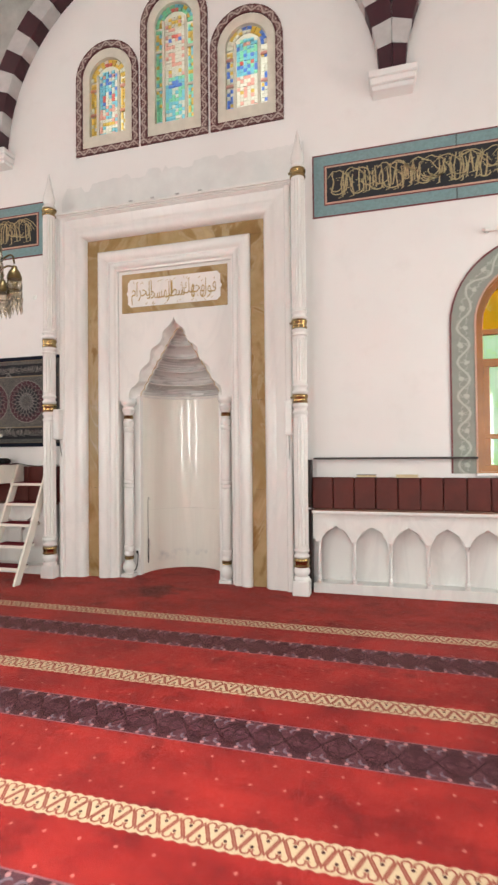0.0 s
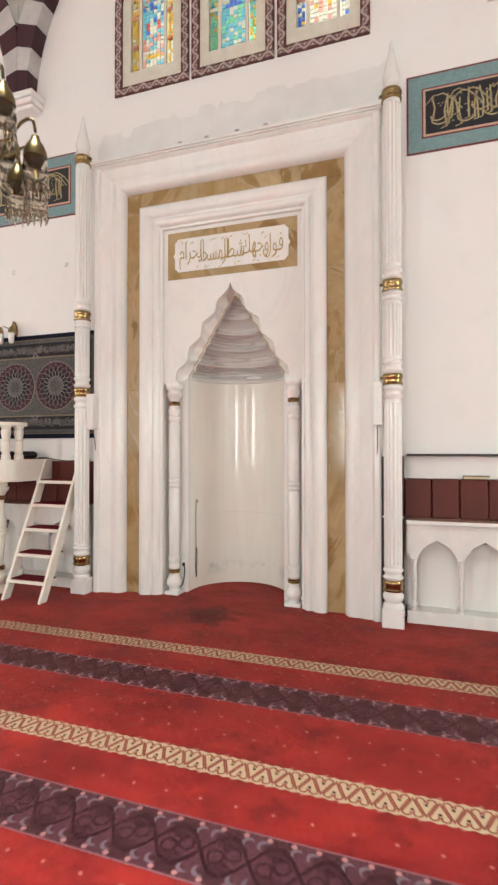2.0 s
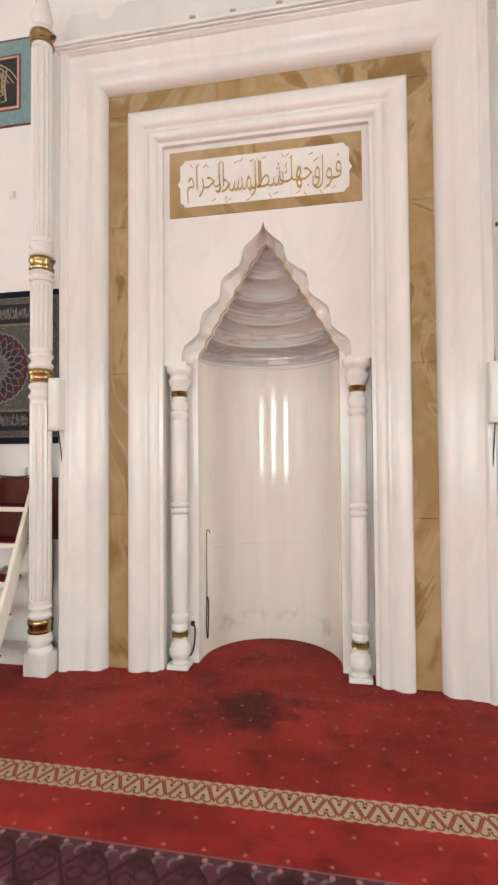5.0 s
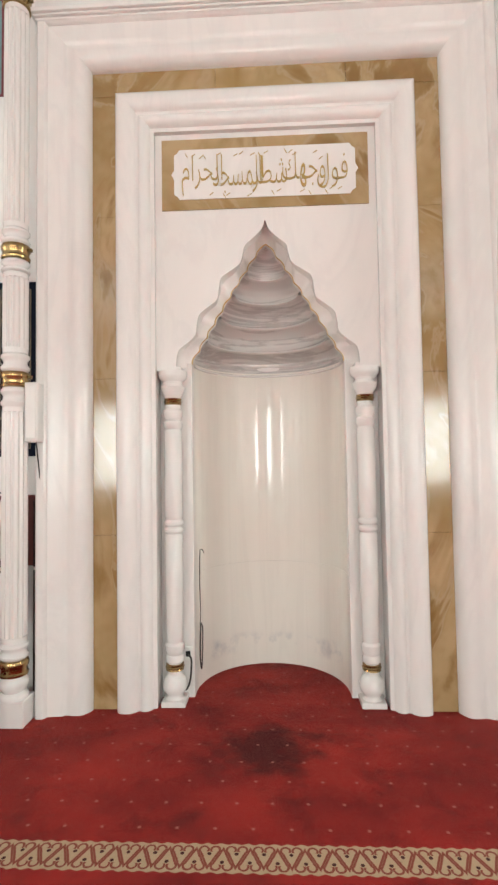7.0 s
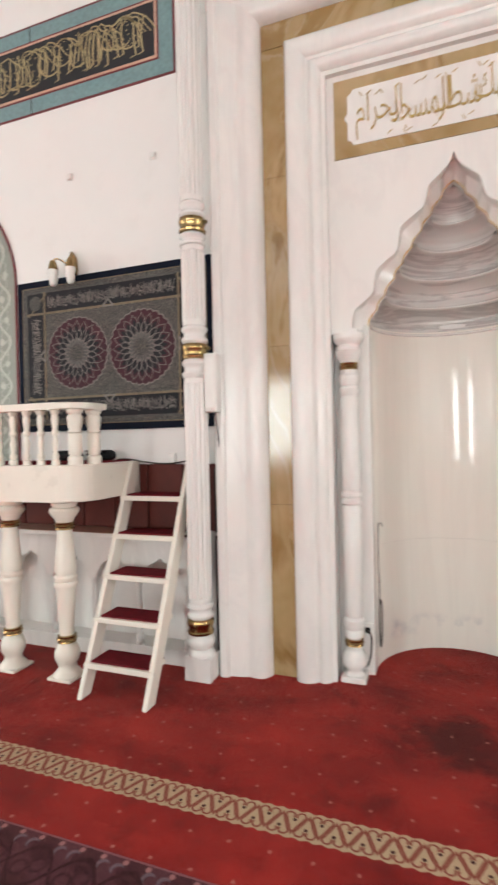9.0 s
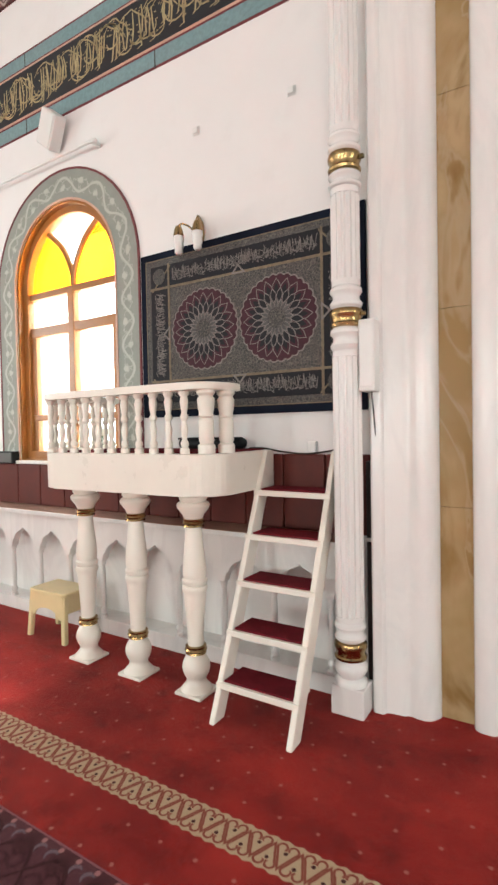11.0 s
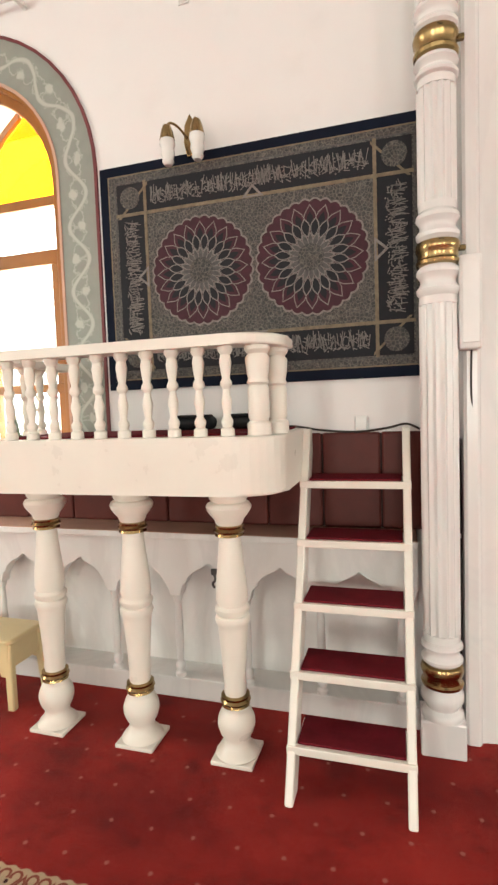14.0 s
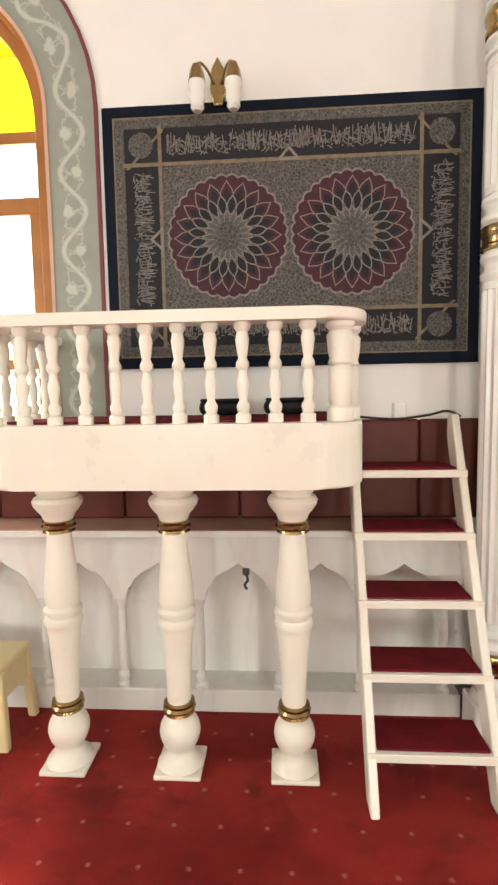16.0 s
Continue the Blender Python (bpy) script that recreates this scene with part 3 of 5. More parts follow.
for bx in BAYS:
    arch = thing("striped_arch", (bx, WALL, SPRING + 0.25), "round wall arch of alternating oxblood and grey painted stones", "arch", "wall arches")
    n, start = 30, math.asin(0.10 / RAD)
    for i in range(n):
        a0, a1 = start + (math.pi - 2 * start) * i / n, start + (math.pi - 2 * start) * (i + 1) / n
        xs = [bx - RAD * math.cos(a) for a in (a0, a1)]
        if max(xs) < XL + 0.1 or min(xs) > XR - 0.1:
            continue
        part("voussoir", voussoir(bx, a0, a1, 2.453), STONE_DARK if min(i, n - 1 - i) % 2 == 0 else STONE_GREY, arch)
    # the painted field above the ring
    field = [(bx - 2.453, ZC), (bx - 2.453, SPRING + 0.9)]
    field += [(bx - (RAD + RING - 0.01) * math.cos(a), SPRING + (RAD + RING - 0.01) * math.sin(a)) for a in [radians(22 + 136 * k / 24) for k in range(25)]]
    field += [(bx + 2.453, SPRING + 0.9), (bx + 2.453, ZC)]
    field = [(min(max(a, XL), XR), b) for a, b in field]
    structure("trim_spandrel", plate([field], FRONT + 0.02, WALL + 0.01), VAULT, "grey painted spandrel above the wall arches")

for px in (CX - 2.455, CX + 2.455):
    corbel = thing("corbel", (px, WALL, 5.10), "white stepped plaster corbel under the striped arches", "corbel", "corbels")
    for k, (w, z0, z1, d) in enumerate(((0.205, 5.12, 5.17, 0.155), (0.222, 5.17, 5.235, 0.18), (0.238, 5.235, 5.302, 0.20))):
        part("moulding", block(px - w, px + w, WALL - d, WALL + 0.01, z0, z1, 0.012), PLASTER, corbel)


# ---- stained glass trios ----
def stained_window(cx, half, z0, spring, group):
    w = thing("window_stained", (cx, WALL, z0), "arched stained glass window with a red fret border", "window", group)
    part("border", arch_band(cx, half - 0.03, 0.085, z0 + 0.085, spring, WALL + 0.002, 0.02, foot=0.085), LATTICE, w, "dark red border with a pale running fret")
    # stone filling with an arched light in it
    glass_half = half - 0.125
    part("filling", plate([arch_points(cx, half - 0.032, z0 + 0.087, spring), arch_points(cx, glass_half, z0 + 0.23, spring - 0.02)], WALL - 0.003, WALL + 0.06), STRAW, w, "beige stone filling")
    rnd = random.Random(int(cx * 100) + 7)
    top = spring - 0.02 + glass_half
    bottom = z0 + 0.23
    part("lead_backing", plate([arch_points(cx, glass_half + 0.01, z0 + 0.22, spring - 0.02)], WALL + 0.050, WALL + 0.055), STAINED["cream"], w, "pale obscured glass")
    if abs(cx - CX) > 1 and cx > -6:
        return w
    kind = round((cx - CX) / 0.88) + 1 if abs(cx - CX) < 1 else 0
    ring_glass = (("yellow", "yellow", "white", "yellow"), ("green", "cyan", "green", "yellow"), ("white", "white", "blue", "yellow"))[kind]
    accents = (((0.50, 1, "red"), (0.53, 1, "red"), (0.78, 1, "pink"), (0.14, 2, "yellow"), (0.18, 1, "yellow")),
               ((0.86, 2, "yellow"), (0.83, 1, "yellow"), (0.89, 1, "yellow"), (0.92, 2, "yellow"), (0.75, 2, "red"), (0.71, 1, "blue"), (0.44, 1, "yellow"), (0.31, 2, "blue"), (0.31, 1, "blue"), (0.34, 2, "blue")),
               ((0.55, 1, "red"), (0.58, 1, "red"), (0.80, 2, "pink"), (0.20, 1, "yellow")))[kind]
    core_top, core_low = (("cyan", "cyan", "white", "blue"), ("white", "white", "white", "pink"), ("cyan", "cyan", "green", "blue"))[kind], (("white", "pink", "white", "cyan"), ("cyan", "cyan", "white", "green"), ("white", "pink", "white", "white"))[kind]
    # stone ribs between the ring of glass and the middle light
    for sx in (-1, 1):
        part("stone_rib", block(cx + sx * glass_half * 0.58 - 0.016, cx + sx * glass_half * 0.58 + 0.016, WALL + 0.020, WALL + 0.049, bottom, spring + 0.05, 0.003), STRAW, w)
        for f in (0.30, 0.62):
            z = bottom + f * (top - bottom)
            x0, x1 = sorted((cx + sx * (glass_half * 0.58 + 0.017), cx + sx * glass_half))
            part("stone_bar", block(x0, x1, WALL + 0.024, WALL + 0.049, z - 0.016, z + 0.016, 0.003), STAINED["pink"] if kind != 1 else STRAW, w)
    step = 0.042
    rows = int((top - bottom) / step)
    edges = [glass_half * q for q in (0.0, 0.17, 0.34, 0.50)]
    spans = [(edges[k], edges[k + 1], 2 - k) for k in range(3)] + [(glass_half * 0.68, glass_half * 0.82, -1), (glass_half * 0.82, glass_half * 0.98, -1)]
    for j in range(rows):
        f = (j + 0.5) / rows
        zc, zt = bottom + j * step, bottom + (j + 1) * step
        lim = math.sqrt(max(0.0, (0.56 * glass_half) ** 2 - (zt - spring + 0.02) ** 2)) if zt > spring - 0.02 else glass_half
        for p0, p1, place in spans:
            if p1 > lim:
                continue
            for sx in (-1, 1):
                if place < 0:
                    pick = rnd.choice(ring_glass)
                else:
                    pick = rnd.choice(core_top if f > 0.40 else core_low)
                    for af, ac, name in accents:
                        if abs(af - f) < 0.5 / rows and ac == place:
                            pick = name
                x0, x1 = sorted((cx + sx * p0, cx + sx * p1))
                g, tilt = 0.0016, rnd.uniform(-0.004, 0.004)
                part("glass_piece", block(x0 + g, x1 - g, WALL + 0.035, WALL + 0.048, zc + g + tilt, zt - g + tilt, 0.003, 1), STAINED[pick], w)
    # the ring of glass round the arch's head
    for k in range(12):
        a0, a1 = math.pi * k / 12 + 0.02, math.pi * (k + 1) / 12 - 0.02
        for ra, rb in ((0.68, 0.82), (0.83, 0.98)):
            fan = [(cx + glass_half * q * math.cos(a), spring - 0.02 + glass_half * q * math.sin(a)) for q, a in ((ra, a0), (rb, a0), (rb, a1), (ra, a1))]
            part("glass_piece", plate([fan], WALL + 0.035, WALL + 0.048), STAINED["red" if k in (5, 6) and kind < 2 and ra < 0.7 else rnd.choice(ring_glass)], w)
    return w


for bx in BAYS:
    for dx, hw, zs, sp in TRIO:
        if XL + 0.5 < bx + dx < XR - 0.5:
            stained_window(bx + dx, hw + 0.01, zs - 0.055, sp, "upper stained glass windows")


# ---- the two tall windows ----
def tall_window(cx, number):
    w = thing("window_%d" % number, (cx, WALL, 1.22), "tall arched oak window with amber fan lights and a painted vine surround", "window", "tall arched windows", "structure")
    part("painted_surround", arch_band(cx, 0.605, 0.225, 1.22, 2.70, WALL + 0.001, 0.010), SURROUND, w, "grey green painted border with a pale vine")
    part("red_edge", arch_band(cx, 0.828, 0.016, 1.22, 2.70, WALL - 0.001, 0.012), RED_LINE, w)
    part("red_inner_edge", arch_band(cx, 0.598, 0.016, 1.22, 2.70, WALL - 0.003, 0.012), CREAM_LINE, w)
    y0, y1 = 5.52, 5.585
    # casing in the reveal
    frame_bm = plate([arch_points(cx, 0.597, 1.225, 2.70), arch_points(cx, 0.525, 1.30, 2.70)], y0 - 0.03, y1, 0.008)
    part("window_frame", frame_bm, WOOD, w, "varnished oak frame")
    part("reveal_lining", plate([arch_points(cx, 0.599, 1.222, 2.70), arch_points(cx, 0.58, 1.24, 2.70)], WALL + 0.004, y0 - 0.03), WOOD, w, "oak lining of the reveal")
    part("window_sill", block(cx - 0.62, cx + 0.62, WALL - 0.05, y0 - 0.03, 1.195, 1.223, 0.006), DADO, w, "white marble sill")
    bars = [("transom", cx - 0.53, cx + 0.53, 2.60, 2.655), ("transom", cx - 0.53, cx + 0.53, 2.28, 2.36), ("transom", cx - 0.53, cx + 0.53, 1.56, 1.61)]
    for nm, a, b, c, d in bars:
        part(nm, block(a, b, y0 - 0.006, y1 - 0.004, c, d, 0.006), WOOD, w)
    part("mullion", block(cx - 0.035, cx + 0.035, y0 - 0.012, y1 - 0.006, 1.29, 2.62, 0.006), WOOD, w)
    for s in (-1, 1):
        part("casement_stile", block(cx + s * 0.50 - 0.035, cx + s * 0.50 + 0.035, y0, y1 - 0.010, 1.29, 2.30, 0.006), WOOD, w)
    # curved bars of the fan light
    for s in (-1, 1):
        line = [(cx, y0 + 0.03, 2.64), (cx + s * 0.015, y0 + 0.03, 2.78), (cx + s * 0.12, y0 + 0.03, 2.98), (cx + s * 0.29, y0 + 0.03, 3.13)]
        tube("tracery", spline(line), 0.024, WOOD, w)
    part("pane", plate([[(cx - 0.525, 1.30), (cx + 0.525, 1.30), (cx + 0.525, 2.64), (cx - 0.525, 2.64)]], y1 - 0.032, y1 - 0.028), PANE, w).visible_shadow = False
    # fan: two amber side lights and a clear middle
    for s in (-1, 1):
        pts = [(cx, 2.64), (cx + s * 0.525, 2.64)] + [(cx + s * 0.53 * math.cos(radians(a)), 2.70 + 0.53 * math.sin(radians(a))) for a in range(0, 58, 6)]
        pts += [(cx + s * 0.12, 2.98), (cx + s * 0.02, 2.80)]
        part("amber_pane", plate([pts if s > 0 else pts[::-1]], y1 - 0.032, y1 - 0.028), PANE_YELLOW, w, "amber glass").visible_shadow = False
    pts = [(cx, 2.72), (cx + 0.02, 2.80), (cx + 0.12, 2.98)] + [(cx + 0.53 * math.cos(radians(a)), 2.70 + 0.53 * math.sin(radians(a))) for a in range(57, 124, 6)] + [(cx - 0.12, 2.98), (cx - 0.02, 2.80)]
    part("fan_pane", plate([pts], y1 - 0.024, y1 - 0.020), PANE, w).visible_shadow = False
    return w


tall_window(LEFT_WIN, 1)
tall_window(RIGHT_WIN, 2)


# ---- the mihrab ----
mihrab = thing("mihrab", (CX, WALL, 0), "white marble prayer niche with honey onyx bands", "mihrab")
outer = [(0, WALL), (0, 5.215), (0.012, 5.205), (0.050, 5.205), (0.060, 5.214), (0.066, 5.230), (0.085, 5.237), (0.15, 5.242), (0.166, 5.256), (0.185, 5.258),
         (0.21, 5.250), (0.25, 5.250), (0.275, 5.262), (0.295, 5.288), (0.31, 5.318), (0.31, WALL)]
for nm, bm in zip(("frame_jamb", "frame_head", "frame_jamb"), surround_moulding(1.40, 4.30, outer)):
    part(nm, bm, MARBLE, mihrab, smooth=True)
inner = [(0, 5.335), (0, 5.305), (0.01, 5.288), (0.03, 5.278), (0.06, 5.274), (0.09, 5.280), (0.115, 5.296), (0.125, 5.312), (0.14, 5.316), (0.152, 5.306), (0.17, 5.304), (0.19, 5.312),
         (0.205, 5.33), (0.212, 5.345), (0.235, 5.350), (0.235, 5.52), (0, 5.52)]
for nm, bm in zip(("inner_frame_jamb", "inner_frame_head", "inner_frame_jamb"), surround_moulding(0.935, 3.835, inner)):
    part(nm, bm, MARBLE, mihrab, smooth=True)
# onyx band in separate slabs
G0, G1 = 0.935, 1.09
cuts = [0.0, 1.05, 2.02, 3.05, 3.835]
for s in (-1, 1):
    for a, b in zip(cuts, cuts[1:]):
        x0, x1 = sorted((CX + s * G0, CX + s * G1))
        part("onyx_slab", block(x0, x1, 5.333, WALL, a + 0.0008, b - 0.0008, 0.0012, 1), ONYX, mihrab)
for a, b in zip((-1.09, -0.30, 0.52), (-0.30, 0.52, 1.09)):
    part("onyx_slab", block(CX + a + 0.0008, CX + b - 0.0008, 5.333, WALL, 3.836, 3.99, 0.0012, 1), ONYX, mihrab)
# cornice
steps = [(1.403, 5.197, 4.250, 4.266), (1.415, 5.180, 4.266, 4.280), (1.43, 5.163, 4.280, 4.308)]
for w, y, z0, z1 in steps:
    part("cornice_moulding", block(CX - w, CX + w, y, WALL + 0.02, z0, z1, 0.006), MARBLE, mihrab)
for s in (-1, 1):
    for a, b in zip((0.15, 0.42), (0.16, 0.44)):
        part("cornice_clip", block(CX + s * a - 0.02, CX + s * a + 0.02, 5.15, 5.17, 4.306, 4.320, 0.004), STONE_GREY, mihrab)

# the tympanum with its cusped arch
half_line = spline([(0.0, 3.025), (0.022, 2.965), (0.075, 2.91), (0.130, 2.862), (0.146, 2.80), (0.165, 2.745), (0.225, 2.70), (0.285, 2.655), (0.300, 2.585), (0.312, 2.52),
                    (0.365, 2.475), (0.425, 2.425), (0.442, 2.355), (0.452, 2.295), (0.505, 2.245), (0.555, 2.205), (0.572, 2.15), (0.574, 2.075)], 4)
outline = [(CX - 0.702, 2.07)] + [(CX - a, b) for a, b in half_line[::-1]] + [(CX + a, b) for a, b in half_line[1:]] + [(CX + 0.702, 2.07), (CX + 0.702, 3.605), (CX - 0.702, 3.605)]
part("tympanum", plate([outline], 5.385, 5.405), MARBLE, mihrab)
# splayed reveal of the arch, down to a plain steep gable with gilt cusps
inner_line = []
N = len(half_line)
for i, (a, b) in enumerate(half_line):
    f = i / (N - 1)
    z = 2.925 - f * 0.79
    cusp = 0.017 * abs(math.sin(f * math.pi * 9))
    inner_line.append((0.495 * f ** 0.92 + cusp * (0 < i < N - 1), z))
mid_line = [(a * 0.72 + c * 0.28 + 0.010, b * 0.80 + d * 0.20 + 0.008) for (a, b), (c, d) in zip(half_line, inner_line)]
mid_line[0] = (0.0, 3.01)
bm = bmesh.new()
for s in (-1, 1):
    rows = [[bm.verts.new((CX + s * a, y, b)) for (a, b) in line] for line, y in ((half_line, 5.404), (half_line, 5.418), (mid_line, 5.470), (inner_line, 5.528), (inner_line, 5.580))]
    for lo, hi in zip(rows, rows[1:]):
        for i in range(N - 1):
            bm.faces.new((lo[i], lo[i + 1], hi[i + 1], hi[i]))
bmesh.ops.remove_doubles(bm, verts=bm.verts[:], dist=1e-5)
part("arch_reveal", bm, MARBLE, mihrab, smooth=True)
for s in (-1, 1):
    tube("gilt_edge", [(CX + s * a, 5.526, b) for a, b in inner_line], 0.0035, GILT, mihrab, "gilt line along the arch")
# tiers of the half dome
NY = 5.575
tz = [2.135, 2.295, 2.45, 2.60, 2.74, 2.915]


def gable(z): return 0.495 * (max(0.0, 2.925 - z) / 0.79) ** 0.92


for k in range(5):
    z0, z1 = tz[k], tz[k + 1]
    prof = [(gable(z0) + 0.050, z0), (gable(z0) + 0.006, z0), (gable(z0) + 0.004, z0 + 0.010), (gable(z0) + 0.016, z0 + 0.018)]
    for j in range(1, 10):
        f = j / 10
        z = z0 + 0.018 + (z1 - z0 - 0.018) * f
        roll = 0.095 * math.sin(math.pi * f) ** 0.7 - (0.010 if j in (5,) else 0.0)
        prof.append((gable(z) + 0.010 + roll * (0.4 + 0.6 * gable(z0) / 0.5), z))
    prof.append((gable(z1) + 0.006, z1 + 0.001))
    part("dome_tier", lathe(prof, CX, NY, 32, 0.0, math.pi), MARBLE_TIER, mihrab, "grey veined marble tier", True)
    r = gable(z0)
    part("tier_lip", lathe([(r + 0.030, z0 - 0.004), (r + 0.002, z0 - 0.006), (r - 0.008, z0), (r - 0.008, z0 + 0.008), (r + 0.002, z0 + 0.014), (r + 0.030, z0 + 0.014)], CX, NY, 32, 0.0, math.pi), MARBLE, mihrab, "white marble lip", True)
# niche lined with upright slabs
NR, NS = 0.495, 9
for z0, z1 in ((0.0, 0.752), (0.753, 1.552), (1.553, 2.16)):
    for k in range(NS):
        a0, a1 = math.pi * k / NS + 0.0004, math.pi * (k + 1) / NS - 0.0004
        bm = lathe([(NR, z0), (NR, z1), (NR + 0.03, z1), (NR + 0.03, z0)], CX, NY, 6, a0, a1)
        part("niche_slab", bm, MARBLE_NICHE, mihrab, "", True)
for s in (-1, 1):
    x0, x1 = sorted((CX + s * 0.495, CX + s * 0.715))
    part("niche_jamb", block(x0, x1, 5.50, 5.578, 0.0, 2.14, 0.004), MARBLE, mihrab)
    x0, x1 = sorted((CX + s * 0.545, CX + s * 0.700))
    part("impost", block(x0, x1, 5.388, 5.52, 2.068, 2.10, 0.006), MARBLE, mihrab)
part("niche_back", block(CX - 0.72, CX + 0.72, 6.12, 6.14, 0.0, 3.62), PLASTER, mihrab)
# colonnettes in the niche's corners
for s in (-1, 1):
    x, y = CX + s * 0.607, 5.428
    part("colonnette_plinth", block(x - 0.075, x + 0.075, y - 0.075, y + 0.075, 0, 0.035, 0.006), MARBLE, mihrab)
    part("colonnette", lathe(spline([(0.060, 0.035), (0.05, 0.055), (0.072, 0.09), (0.076, 0.12), (0.066, 0.155), (0.046, 0.18), (0.046, 0.20)], 3)
         + [(0.046, 0.25), (0.056, 0.26), (0.056, 0.285), (0.048, 0.30), (0.060, 0.33), (0.060, 0.36), (0.048, 0.375), (0.050, 0.40), (0.056, 0.70), (0.056, 1.03), (0.048, 1.045), (0.062, 1.06), (0.062, 1.075),
            (0.050, 1.09), (0.062, 1.105), (0.062, 1.12), (0.05, 1.135), (0.057, 1.16), (0.056, 1.68), (0.048, 1.70), (0.060, 1.72), (0.060, 1.745), (0.048, 1.76), (0.060, 1.785), (0.060, 1.82), (0.048, 1.835), (0.048, 1.90)], x, y, 24),
         MARBLE, mihrab, "", True)
    part("colonnette_cap", lathe([(0.048, 1.895), (0.052, 1.91), (0.070, 1.94), (0.078, 1.97), (0.062, 1.99), (0.062, 2.005), (0.088, 2.03), (0.092, 2.045), (0.092, 2.07)], x, y, 24), MARBLE, mihrab, "", True)
    for z in (0.225, 1.878):
        part("brass_ring", lathe([(0.047, z - 0.022), (0.056, z - 0.018), (0.052, z - 0.008), (0.060, z), (0.052, z + 0.008), (0.056, z + 0.018), (0.047, z + 0.022)], x, y, 24), BRASS, mihrab, "polished brass ring", True)

# the calligraphy plaque over the arch
plaque = thing("calligraphy_plaque", (CX, 5.38, 3.10), "white plaque with ochre Arabic lettering in an onyx border", "plaque")
part("border", plate([[(CX - 0.655, 3.10), (CX + 0.655, 3.10), (CX + 0.655, 3.56), (CX - 0.655, 3.56)]], 5.376, 5.385), ONYX, plaque, "honey onyx border")
c = 0.035
x0, x1, z0, z1 = CX - 0.575, CX + 0.575, 3.165, 3.49
zm = (z0 + z1) / 2
part("panel", plate([[(x0 + c, z0), (x1 - c, z0), (x1 - c * 0.6, z0 + c * 0.6), (x1, z0 + c), (x1, zm - 0.03), (x1 + 0.018, zm), (x1, zm + 0.03), (x1, z1 - c), (x1 - c * 0.6, z1 - c * 0.6), (x1 - c, z1),
                      (x0 + c, z1), (x0 + c * 0.6, z1 - c * 0.6), (x0, z1 - c), (x0, zm + 0.03), (x0 - 0.018, zm), (x0, zm - 0.03), (x0, z0 + c), (x0 + c * 0.6, z0 + c * 0.6)]], 5.371, 5.38), MARBLE, plaque)


def lettering(text, x0, x1, z0, z1, y, material, parent, thin=0.016):
    """One word as thin raised letters, fitted into a box on the north wall."""
    c = bpy.data.curves.new("lettering", "FONT")
    c.body, c.extrude, c.resolution_u, c.offset = text, 0.003, 3, -thin
    ob = bpy.data.objects.new("lettering", c)
    scene.collection.objects.link(ob)
    me = bpy.data.meshes.new_from_object(ob.evaluated_get(bpy.context.evaluated_depsgraph_get()))
    bpy.data.objects.remove(ob)
    co = np.array([v.co[:] for v in me.vertices])
    lo, hi = co.min(0), co.max(0)
    for v in me.vertices:
        f = (v.co - Vector(lo))
        v.co = (x0 + f.x / (hi[0] - lo[0]) * (x1 - x0), y - f.z, z0 + f.y / (hi[1] - lo[1]) * (z1 - z0))
    return part("lettering", me, material, parent, "raised ochre letters")


WORDS = (("\ufed3\ufeee\ufedd", 0.335, 0.525, 3.205, 3.425), ("\ufeed\ufe9f\ufeec\ufeda", 0.115, 0.385, 3.215, 3.445), ("\ufeb7\ufec4\ufeae", -0.075, 0.145, 3.195, 3.43),
         ("\ufe8d\ufedf\ufee4\ufeb4\ufea0\ufeaa", -0.325, -0.02, 3.195, 3.435), ("\ufe8d\ufedf\ufea4\ufeae\ufe8d\ufee1", -0.525, -0.265, 3.19, 3.45))
for word, a, b, z0, z1 in WORDS:
    lettering(word[::-1], CX + a, CX + b, z0, z1, 5.371, PLAQUE_GOLD, plaque)
# vowel marks above and below the words
marks = bmesh.new()
rnd = random.Random(3)
for k in range(26):
    mx_, mz_ = CX - 0.50 + 1.0 * (k + rnd.random() * 0.6) / 26, rnd.choice((3.185, 3.20, 3.40, 3.44, 3.455)) + rnd.uniform(-0.006, 0.006)
    q = block(-0.016, 0.016, -0.0015, 0.0015, -0.0022, 0.0022)
    bmesh.ops.transform(q, matrix=pose(mx_, 5.3695, mz_, 0, rnd.choice((-38, -30, 60)), 0), verts=q.verts)
    piece = bpy.data.meshes.new("mark")
    q.to_mesh(piece)
    q.free()
    marks.from_mesh(piece)
    bpy.data.meshes.remove(piece)
tagged(part("vowel_marks", marks, PLAQUE_GOLD, plaque), kind="stuff")


